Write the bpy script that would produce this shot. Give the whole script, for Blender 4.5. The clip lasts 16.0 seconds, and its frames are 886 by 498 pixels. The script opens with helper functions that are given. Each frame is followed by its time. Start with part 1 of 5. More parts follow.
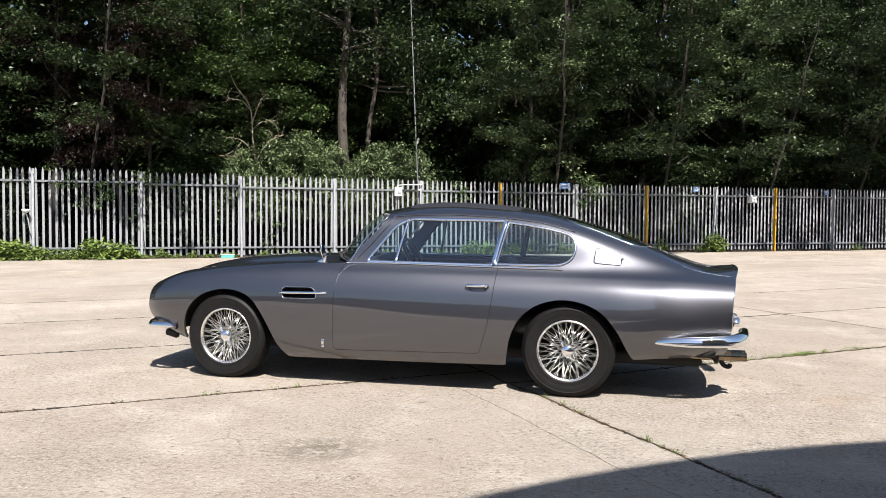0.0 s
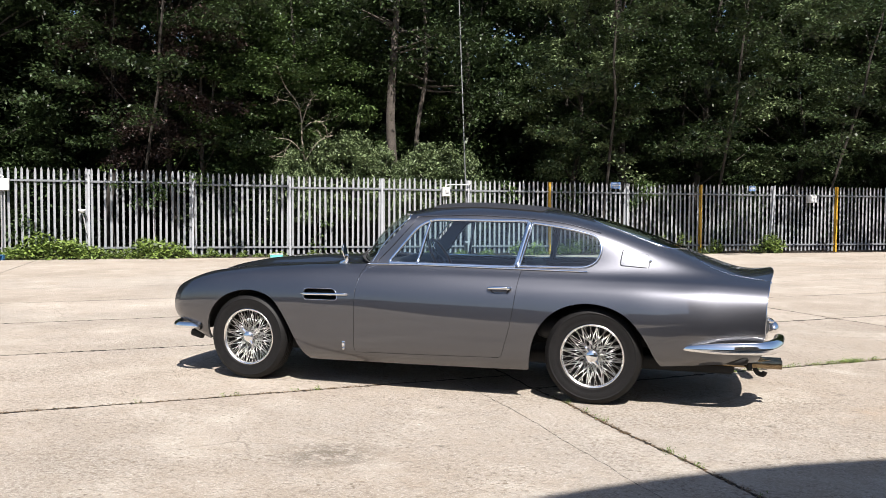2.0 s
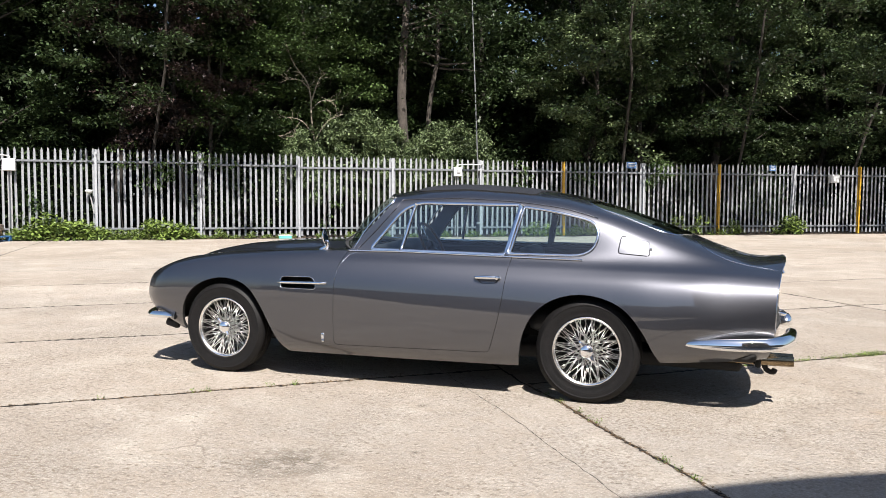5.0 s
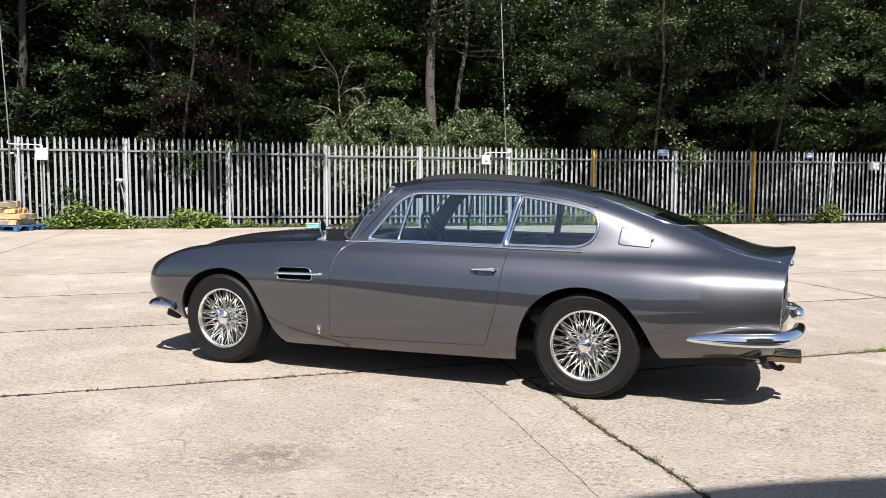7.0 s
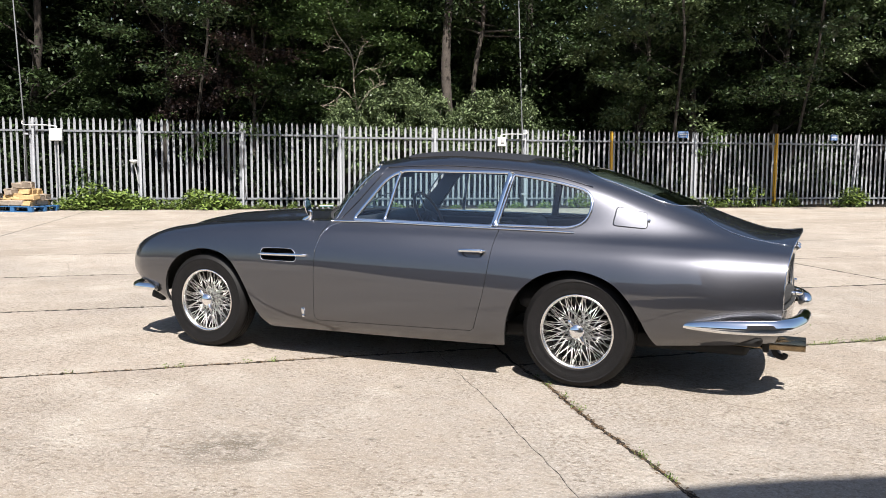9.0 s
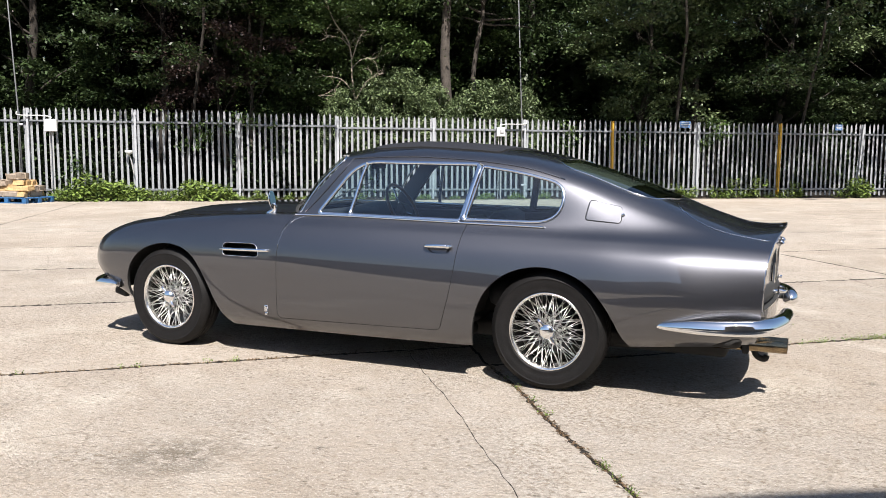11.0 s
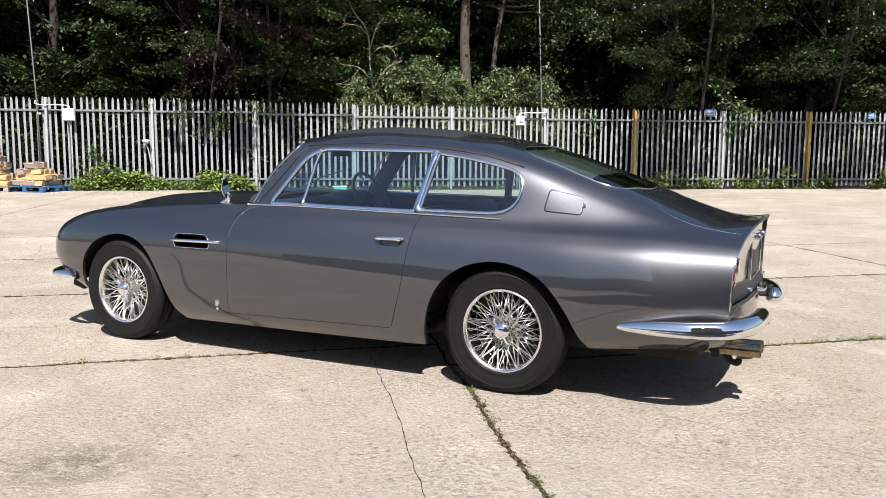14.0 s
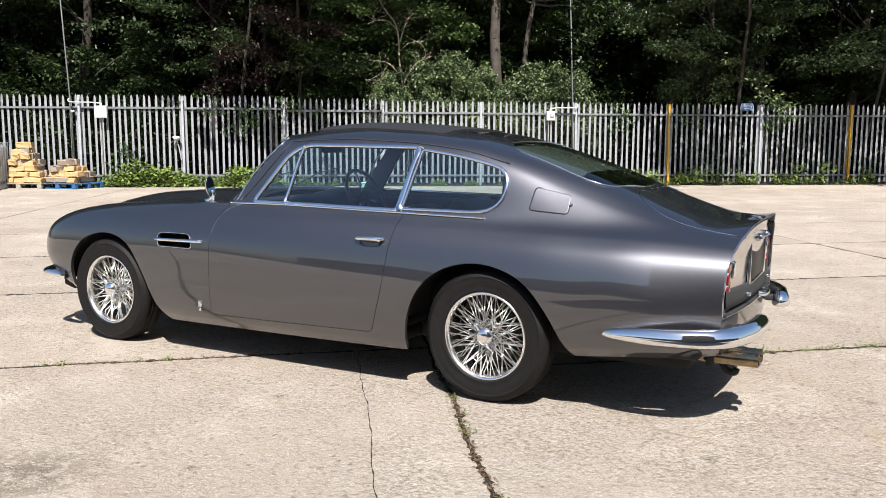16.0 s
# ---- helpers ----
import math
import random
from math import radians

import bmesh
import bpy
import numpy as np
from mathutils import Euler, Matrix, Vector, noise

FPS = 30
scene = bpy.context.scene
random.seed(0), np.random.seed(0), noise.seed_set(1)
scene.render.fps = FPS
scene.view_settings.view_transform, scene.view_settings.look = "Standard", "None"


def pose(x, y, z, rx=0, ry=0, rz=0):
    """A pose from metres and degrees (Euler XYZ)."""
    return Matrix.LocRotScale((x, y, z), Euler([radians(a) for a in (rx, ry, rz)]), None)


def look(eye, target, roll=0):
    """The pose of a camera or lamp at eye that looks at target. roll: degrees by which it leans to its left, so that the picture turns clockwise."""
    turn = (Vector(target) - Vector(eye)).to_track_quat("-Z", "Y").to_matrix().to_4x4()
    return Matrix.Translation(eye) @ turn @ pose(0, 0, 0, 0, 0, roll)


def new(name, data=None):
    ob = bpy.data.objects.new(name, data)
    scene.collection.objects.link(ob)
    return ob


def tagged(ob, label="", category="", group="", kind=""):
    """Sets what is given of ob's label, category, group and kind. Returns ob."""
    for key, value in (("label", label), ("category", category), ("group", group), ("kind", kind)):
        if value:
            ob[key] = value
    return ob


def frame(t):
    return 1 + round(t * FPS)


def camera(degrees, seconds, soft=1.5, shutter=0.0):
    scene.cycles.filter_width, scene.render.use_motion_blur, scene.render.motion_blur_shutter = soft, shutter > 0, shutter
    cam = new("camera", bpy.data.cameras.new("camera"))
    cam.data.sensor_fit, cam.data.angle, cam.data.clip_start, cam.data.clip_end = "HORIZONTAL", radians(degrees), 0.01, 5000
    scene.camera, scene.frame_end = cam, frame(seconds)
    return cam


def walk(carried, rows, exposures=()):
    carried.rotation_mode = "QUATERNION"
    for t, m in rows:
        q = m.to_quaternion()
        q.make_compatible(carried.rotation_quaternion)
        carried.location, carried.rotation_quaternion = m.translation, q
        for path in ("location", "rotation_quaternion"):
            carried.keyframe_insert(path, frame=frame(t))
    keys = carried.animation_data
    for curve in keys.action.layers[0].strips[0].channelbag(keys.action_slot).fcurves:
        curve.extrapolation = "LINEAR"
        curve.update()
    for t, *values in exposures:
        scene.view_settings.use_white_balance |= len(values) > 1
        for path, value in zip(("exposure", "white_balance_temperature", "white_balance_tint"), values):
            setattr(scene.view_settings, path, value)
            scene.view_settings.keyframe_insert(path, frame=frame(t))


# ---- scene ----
import collections

from mathutils import geometry

cam = camera(55.8, 16.0, soft=0.8)
PATH = [
    (0, (0.595, -6.461, 1.245), (0.095, -4.526, 1.164), 0.3),
    (0.5, (0.642, -6.406, 1.242), (0.111, -4.48, 1.163), 0.3),
    (1, (0.699, -6.355, 1.249), (0.119, -4.442, 1.171), 0.2),
    (1.5, (0.742, -6.31, 1.249), (0.131, -4.407, 1.171), 0.2),
    (2, (0.784, -6.263, 1.25), (0.157, -4.365, 1.168), 0.3),
    (2.5, (0.804, -6.183, 1.249), (0.169, -4.288, 1.158), 0.3),
    (3, (0.814, -6.089, 1.245), (0.174, -4.197, 1.143), 0.3),
    (3.5, (0.817, -5.999, 1.249), (0.173, -4.108, 1.138), 0.4),
    (4, (0.82, -5.924, 1.258), (0.171, -4.036, 1.14), 0.4),
    (6.5, (1.001, -5.642, 1.285), (0.277, -3.784, 1.134), 0.2),
    (7, (1.054, -5.593, 1.283), (0.306, -3.745, 1.124), 0.2),
    (7.5, (1.097, -5.543, 1.274), (0.333, -3.702, 1.107), 0.2),
    (8, (1.13, -5.462, 1.254), (0.351, -3.629, 1.076), 0.3),
    (10.5, (1.225, -5.065, 1.248), (0.423, -3.247, 1.029), 0.3),
    (11, (1.279, -4.989, 1.255), (0.471, -3.173, 1.033), 0.3),
    (11.5, (1.341, -4.924, 1.261), (0.527, -3.111, 1.036), 0.1),
    (12, (1.404, -4.866, 1.263), (0.581, -3.057, 1.036), 0.2),
    (12.5, (1.447, -4.807, 1.258), (0.613, -3.004, 1.026), 0.3),
    (13, (1.486, -4.727, 1.243), (0.64, -2.93, 1.008), 0.2),
    (13.5, (1.51, -4.634, 1.233), (0.653, -2.843, 0.993), 0.2),
    (14, (1.54, -4.541, 1.238), (0.663, -2.76, 0.992), 0.3),
    (14.5, (1.565, -4.466, 1.243), (0.661, -2.7, 0.994), 0.2),
    (15, (1.599, -4.392, 1.246), (0.676, -2.636, 0.995), 0.2),
    (15.5, (1.642, -4.318, 1.242), (0.7, -2.572, 0.988), 0.1),
    (16, (1.7, -4.231, 1.238), (0.741, -2.494, 0.982), 0.1),
]
walk(cam, [(t, look(eye, target, roll)) for t, eye, target, roll in PATH], exposures=[(0, 1.24), (16, 1.24)])

# ---------------------------------------------------------------- sky, sun
SUN_WAY = Vector((0.40, -0.65, 1.0)).normalized()      # towards the sun
world = bpy.data.worlds.new("sky")
world.use_nodes = True
scene.world = world
wn = world.node_tree.nodes
wl = world.node_tree.links
sky = wn.new("ShaderNodeTexSky")
sky.sky_type = "NISHITA"
sky.sun_disc = False
sky.sun_elevation = math.asin(SUN_WAY.z)
sky.sun_rotation = math.atan2(SUN_WAY.x, SUN_WAY.y)
sky.air_density = 1.0
sky.dust_density = 1.6
sky.ozone_density = 3.0
wl.new(sky.outputs[0], wn["Background"].inputs[0])
wn["Background"].inputs[1].default_value = 0.061
sun = new("sun", bpy.data.lights.new("sun", "SUN"))
sun.data.energy = 4.95
sun.data.angle = radians(0.53)
sun.data.color = (1.0, 0.952, 0.905)
sun.rotation_euler = SUN_WAY.to_track_quat("Z", "Y").to_euler()
sun.location = (10, -14, 20)


# ---------------------------------------------------------------- materials
def mat(name, color=(0.5, 0.5, 0.5), rough=0.5, metal=0.0, **more):
    m = bpy.data.materials.new(name)
    m.use_nodes = True
    b = m.node_tree.nodes["Principled BSDF"]
    b.inputs["Base Color"].default_value = (*color, 1)
    b.inputs["Roughness"].default_value = rough
    b.inputs["Metallic"].default_value = metal
    for key, value in more.items():
        b.inputs[key.replace("_", " ")].default_value = value
    return m


def node(m, kind, **settings):
    n = m.node_tree.nodes.new(kind)
    for key, value in settings.items():
        n.inputs[key].default_value = value
    return n


def join(m, a, b):
    m.node_tree.links.new(a, b)


def bsdf(m):
    return m.node_tree.nodes["Principled BSDF"]


def ramp(m, source, stops):
    r = m.node_tree.nodes.new("ShaderNodeValToRGB")
    while len(r.color_ramp.elements) < len(stops):
        r.color_ramp.elements.new(0.5)
    for e, (at, c) in zip(r.color_ramp.elements, stops):
        e.position = at
        e.color = (*c, 1) if len(c) == 3 else c
    join(m, source, r.inputs[0])
    return r


def grain(m, scale, detail=6.0, rough=0.6, where="Object", stretch=None):
    """A noise at so many waves a metre."""
    co = m.node_tree.nodes.new("ShaderNodeTexCoord")
    out = co.outputs[where]
    if stretch:
        mp = m.node_tree.nodes.new("ShaderNodeMapping")
        mp.inputs["Scale"].default_value = stretch
        join(m, out, mp.inputs[0])
        out = mp.outputs[0]
    n = node(m, "ShaderNodeTexNoise", Scale=scale, Detail=detail, Roughness=rough)
    join(m, out, n.inputs["Vector"])
    return n.outputs["Fac"]


def mixed(m, fac, a, b, how="MIX"):
    n = m.node_tree.nodes.new("ShaderNodeMix")
    n.data_type = "RGBA"
    n.blend_type = how
    for sock, v in ((n.inputs[0], fac), (n.inputs[6], a), (n.inputs[7], b)):
        if isinstance(v, bpy.types.NodeSocket):
            join(m, v, sock)
        elif isinstance(v, (int, float)):
            sock.default_value = v
        else:
            sock.default_value = (*v, 1)
    return n.outputs[2]


def bump(m, height, strength=0.3, depth=0.01):
    n = node(m, "ShaderNodeBump", Strength=strength, Distance=depth)
    join(m, height, n.inputs["Height"])
    join(m, n.outputs[0], bsdf(m).inputs["Normal"])


def varied(name, dark, light, scale, rough=0.8, metal=0.0, relief=0.2, fine=8.0, **more):
    """Two colours mixed by coarse stains and fine grain, with relief."""
    m = mat(name, light, rough, metal, **more)
    a, b = grain(m, scale), grain(m, scale * fine, 4)
    r = ramp(m, mixed(m, 0.45, a, b), [(0.32, dark), (0.68, light)])
    join(m, r.outputs[0], bsdf(m).inputs["Base Color"])
    if relief:
        bump(m, b, relief, 0.01)
    return m


def concrete_material():
    m = mat("concrete", rough=0.9)
    co = m.node_tree.nodes.new("ShaderNodeNewGeometry").outputs["Position"]

    def n(scale, detail=5.0, rough=0.6):
        x = node(m, "ShaderNodeTexNoise", Scale=scale, Detail=detail, Roughness=rough)
        join(m, co, x.inputs["Vector"])
        return x.outputs["Fac"]

    info = m.node_tree.nodes.new("ShaderNodeObjectInfo").outputs["Random"]
    base = ramp(m, n(0.45), [(0.3, (0.298, 0.252, 0.204)), (0.55, (0.358, 0.310, 0.258)), (0.75, (0.394, 0.345, 0.292))]).outputs[0]
    slab_tone = ramp(m, info, [(0.0, (0.84, 0.82, 0.80)), (1.0, (1.0, 1.0, 1.0))]).outputs[0]
    base = mixed(m, 1.0, base, slab_tone, "MULTIPLY")
    # grey stains, rusty patches, sandy ripple, pits, pale aggregate, dark specks
    base = mixed(m, ramp(m, n(1.7, 8, 0.7), [(0.52, (0, 0, 0)), (0.74, (0.5, 0.5, 0.5))]).outputs[0], base, (0.215, 0.190, 0.154))
    base = mixed(m, ramp(m, n(0.8, 6, 0.65), [(0.60, (0, 0, 0)), (0.74, (0.45, 0.45, 0.45))]).outputs[0], base, (0.300, 0.193, 0.107))
    rip = node(m, "ShaderNodeMapping", Scale=(1.0, 1.15, 1.0), Rotation=(0, 0, radians(-25)))
    join(m, co, rip.inputs[0])
    w = node(m, "ShaderNodeTexNoise", Scale=23.0, Detail=7.0, Roughness=0.68, Distortion=0.5)
    join(m, rip.outputs[0], w.inputs["Vector"])
    pits = mixed(m, 1.0, ramp(m, w.outputs["Fac"], [(0.36, (1, 1, 1)), (0.47, (0, 0, 0))]).outputs[0],
                 ramp(m, n(1.1, 4, 0.6), [(0.35, (0.25, 0.25, 0.25)), (0.65, (1, 1, 1))]).outputs[0], "MULTIPLY")
    base = mixed(m, pits, base, (0.114, 0.086, 0.060))
    base = mixed(m, ramp(m, n(0.28, 5, 0.6), [(0.46, (0, 0, 0)), (0.66, (0.5, 0.5, 0.5))]).outputs[0], base, (0.294, 0.275, 0.247))
    base = mixed(m, ramp(m, n(1.3, 7, 0.62), [(0.50, (0, 0, 0)), (0.66, (0.6, 0.6, 0.6))]).outputs[0], base, (0.437, 0.395, 0.335))
    warp = m.node_tree.nodes.new("ShaderNodeMixRGB")
    warp.inputs[0].default_value = 0.06
    wob = node(m, "ShaderNodeTexNoise", Scale=4.0, Detail=5.0, Roughness=0.7)
    join(m, co, wob.inputs["Vector"])
    join(m, co, warp.inputs[1])
    join(m, wob.outputs["Color"], warp.inputs[2])
    craze = node(m, "ShaderNodeTexVoronoi", Scale=0.75)
    craze.feature = "DISTANCE_TO_EDGE"
    join(m, warp.outputs[0], craze.inputs["Vector"])
    lines = mixed(m, 1.0, ramp(m, craze.outputs["Distance"], [(0.002, (1, 1, 1)), (0.006, (0, 0, 0))]).outputs[0],
                  ramp(m, n(0.7, 4), [(0.50, (0, 0, 0)), (0.60, (0.75, 0.75, 0.75))]).outputs[0], "MULTIPLY")
    base = mixed(m, lines, base, (0.121, 0.093, 0.070))
    # the old oil stain before the car, and drips that fell here and there
    for spot, r0, r1 in (((-1.12, -2.36, 0.0), .05, .34), ((-.914, -1.15, 0.0), .012, .055), ((1.09, -.96, 0.0), .010, .045), ((-.62, -2.02, 0.0), .008, .035), ((1.62, .15, 0.0), .01, .05)):
        far = m.node_tree.nodes.new("ShaderNodeVectorMath")
        far.operation = "DISTANCE"
        join(m, co, far.inputs[0])
        far.inputs[1].default_value = spot
        oil = mixed(m, 1.0, ramp(m, far.outputs["Value"], [(r0, (1, 1, 1)), (r1, (0, 0, 0))]).outputs[0],
                    ramp(m, n(11 if r1 > .1 else 30, 6, 0.7), [(0.42, (0, 0, 0)), (0.54, (1, 1, 1))]).outputs[0], "MULTIPLY")
        base = mixed(m, oil, base, (0.079, 0.065, 0.048))
    base = mixed(m, ramp(m, n(85, 3, 0.6), [(0.52, (0, 0, 0)), (0.66, (0.6, 0.6, 0.6))]).outputs[0], base, (0.487, 0.455, 0.405))
    v = node(m, "ShaderNodeTexVoronoi", Scale=19.0, Randomness=1.0)
    join(m, co, v.inputs["Vector"])
    spots = mixed(m, 1.0, ramp(m, v.outputs["Distance"], [(0.13, (1, 1, 1)), (0.24, (0, 0, 0))]).outputs[0],
                  ramp(m, n(3.5, 3), [(0.50, (0, 0, 0)), (0.62, (0.9, 0.9, 0.9))]).outputs[0], "MULTIPLY")
    base = mixed(m, spots, base, (0.107, 0.086, 0.064))
    worn = ramp(m, n(2.3, 6, 0.65), [(0.42, (0.30, 0.30, 0.30)), (0.60, (1, 1, 1))]).outputs[0]
    holes = mixed(m, 1.0, ramp(m, n(30, 6, 0.75), [(0.39, (0.95, 0.95, 0.95)), (0.475, (0, 0, 0))]).outputs[0], worn, "MULTIPLY")
    base = mixed(m, holes, base, (0.143, 0.111, 0.079))
    base = mixed(m, ramp(m, n(5.5, 7, 0.7), [(0.45, (0, 0, 0)), (0.68, (0.42, 0.42, 0.42))]).outputs[0], base, (0.265, 0.215, 0.161))
    grit = mixed(m, 1.0, ramp(m, n(48, 5, 0.75), [(0.41, (0.95, 0.95, 0.95)), (0.52, (0, 0, 0))]).outputs[0],
                 ramp(m, n(0.55, 5, 0.6), [(0.44, (0.15, 0.15, 0.15)), (0.62, (1, 1, 1))]).outputs[0], "MULTIPLY")
    base = mixed(m, grit, base, (0.17, 0.135, 0.10))
    join(m, base, bsdf(m).inputs["Base Color"])
    bump(m, mixed(m, 0.45, w.outputs["Fac"], n(60, 4, 0.7)), 1.0, 0.03)
    return m


CONCRETE = concrete_material()
# soil tones lowered to carry shade in the joints and behind the fence
SOIL = varied("soil", (0.003, 0.0025, 0.002), (0.034, 0.025, 0.017), 45, 1.0, relief=1.0, fine=4.0)
GALV = varied("galvanised_steel", (0.250, 0.261, 0.277), (0.406, 0.417, 0.433), 4, 0.55, 0.25, relief=0.08)
GALV_DULL = varied("darker_galvanised_steel", (0.101, 0.108, 0.115), (0.195, 0.203, 0.215), 5, 0.65, 0.2, relief=0.1)
YELLOW = varied("yellow_paint", (0.359, 0.195, 0.016), (0.562, 0.328, 0.023), 4, 0.5, relief=0.1)
BARK = varied("bark", (0.010, 0.008, 0.006), (0.045, 0.036, 0.028), 4, 0.95, relief=0.8)
PALE_BARK = varied("pale_bark", (0.022, 0.018, 0.015), (0.088, 0.072, 0.058), 3, 0.95, relief=0.8)
DEADWOOD = varied("dead_wood", (0.156, 0.125, 0.094), (0.328, 0.281, 0.226), 9, 0.9, relief=0.4)


def leaf_material(name, dark, light):
    m = mat(name, light, 0.45, Specular_IOR_Level=0.3)
    geo = m.node_tree.nodes.new("ShaderNodeNewGeometry")
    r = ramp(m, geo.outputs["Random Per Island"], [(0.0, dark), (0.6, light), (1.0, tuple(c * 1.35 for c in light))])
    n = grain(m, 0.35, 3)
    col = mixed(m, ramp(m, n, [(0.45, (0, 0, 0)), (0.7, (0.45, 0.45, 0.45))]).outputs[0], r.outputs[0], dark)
    join(m, col, bsdf(m).inputs["Base Color"])
    t = node(m, "ShaderNodeBsdfTranslucent")
    join(m, col, t.inputs[0])
    mix = node(m, "ShaderNodeMixShader")
    mix.inputs[0].default_value = 0.15
    out = m.node_tree.nodes["Material Output"]
    join(m, bsdf(m).outputs[0], mix.inputs[1])
    join(m, t.outputs[0], mix.inputs[2])
    join(m, mix.outputs[0], out.inputs[0])
    return m


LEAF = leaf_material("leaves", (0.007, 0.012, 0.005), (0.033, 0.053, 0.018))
LEAF_FRESH = leaf_material("fresh_leaves", (0.018, 0.030, 0.010), (0.066, 0.104, 0.032))
LEAF_GREY = leaf_material("willow_leaves", (0.040, 0.058, 0.024), (0.125, 0.165, 0.075))
LEAF_COPPER = leaf_material("copper_leaves", (0.012, 0.008, 0.007), (0.048, 0.031, 0.027))
LEAF_BRIGHT = leaf_material("weed_leaves", (0.039, 0.066, 0.012), (0.148, 0.203, 0.047))
IVY = leaf_material("ivy_leaves", (0.023, 0.047, 0.012), (0.070, 0.117, 0.027))


def paint_material():
    """Metallic lacquer: fine bright flake under a glossy clear coat."""
    m = mat("grey_metallic_paint", (0.10, 0.10, 0.11), 0.43, 1.0)
    b = bsdf(m)
    b.inputs["Coat Weight"].default_value = 1.0
    b.inputs["Coat Roughness"].default_value = 0.015
    b.inputs["Coat IOR"].default_value = 1.78
    flake = grain(m, 900, 2, 0.5)
    join(m, ramp(m, flake, [(0.3, (0.064, 0.065, 0.074)), (0.7, (0.101, 0.102, 0.115))]).outputs[0], b.inputs["Base Color"])
    return m


PAINT = paint_material()
WHEEL_SILVER = mat("wheel_silver", (0.86, 0.85, 0.83), 0.24, 1.0)
SPOKE_STEEL = mat("spoke_steel", (0.86, 0.85, 0.83), 0.36, 1.0)
CHROME = mat("chrome", (0.88, 0.89, 0.90), 0.04, 1.0)
SATIN = mat("satin_trim", (0.74, 0.77, 0.82), 0.16, 1.0)
RUBBER = varied("tyre_rubber", (0.003, 0.003, 0.003), (0.009, 0.008, 0.008), 14, 0.6, relief=0.15, Specular_IOR_Level=0.22)
BLACK = mat("black_underside", (0.012, 0.012, 0.012), 0.8)
LEATHER = varied("dark_leather", (0.014, 0.016, 0.020), (0.030, 0.033, 0.040), 12, 0.45, relief=0.2)
VINYL = varied("black_fabric", (0.010, 0.010, 0.012), (0.020, 0.020, 0.023), 60, 0.5, relief=0.3)


def glass_material(name, tint):
    """A thin pane: clear, with the gloss of glass."""
    m = bpy.data.materials.new(name)
    m.use_nodes = True
    nt = m.node_tree
    nt.nodes.remove(nt.nodes["Principled BSDF"])
    clear = node(m, "ShaderNodeBsdfTransparent")
    clear.inputs[0].default_value = (*tint, 1)
    gloss = node(m, "ShaderNodeBsdfGlossy", Roughness=0.0)
    facing = node(m, "ShaderNodeLayerWeight", Blend=0.5)
    steep = m.node_tree.nodes.new("ShaderNodeMath")
    steep.operation = "POWER"
    join(m, facing.outputs["Facing"], steep.inputs[0])
    steep.inputs[1].default_value = 4.0
    amount = m.node_tree.nodes.new("ShaderNodeMath")
    amount.operation = "MULTIPLY_ADD"
    join(m, steep.outputs[0], amount.inputs[0])
    amount.inputs[1].default_value, amount.inputs[2].default_value = 0.82, 0.12
    mix = node(m, "ShaderNodeMixShader")
    join(m, amount.outputs[0], mix.inputs[0])
    join(m, clear.outputs[0], mix.inputs[1])
    join(m, gloss.outputs[0], mix.inputs[2])
    join(m, mix.outputs[0], nt.nodes["Material Output"].inputs[0])
    return m


GLASS = glass_material("window_glass", (0.80, 0.92, 0.94))
GLASS_DARK = glass_material("rear_glass", (0.22, 0.30, 0.26))


# ---------------------------------------------------------------- mesh helpers
def thing(name, label, category, at=(0, 0, 0), group="", kind=""):
    ob = new(name)
    ob.location = at
    return tagged(ob, label, category, group, kind)


def to_mesh(name, shape, material, smooth=False):
    if isinstance(shape, bmesh.types.BMesh):
        me = bpy.data.meshes.new(name)
        shape.to_mesh(me)
        shape.free()
    else:
        me = bpy.data.meshes.new(name)
        me.from_pydata(*(([tuple(v) for v in shape[0]]), [], [tuple(f) for f in shape[1]]))
    me.materials.append(material)
    if smooth:
        me.polygons.foreach_set("use_smooth", [True] * len(me.polygons))
    me.update()
    return me


def part(name, shape, material, parent=None, label="", smooth=False):
    me = shape if isinstance(shape, bpy.types.Mesh) else to_mesh(name, shape, material, smooth)
    ob = new(name, me)
    ob.parent = parent
    return tagged(ob, label)


def box(sx, sy, sz, at=(0, 0, 0), bevel=0.0, turn=None):
    bm = bmesh.new()
    bmesh.ops.create_cube(bm, size=1)
    bmesh.ops.scale(bm, vec=(sx, sy, sz), verts=bm.verts)
    if bevel:
        bmesh.ops.bevel(bm, geom=bm.edges[:], offset=bevel, segments=2, affect="EDGES", profile=0.5)
    if turn:
        bmesh.ops.transform(bm, matrix=turn, verts=bm.verts)
    bmesh.ops.translate(bm, vec=at, verts=bm.verts)
    return bm


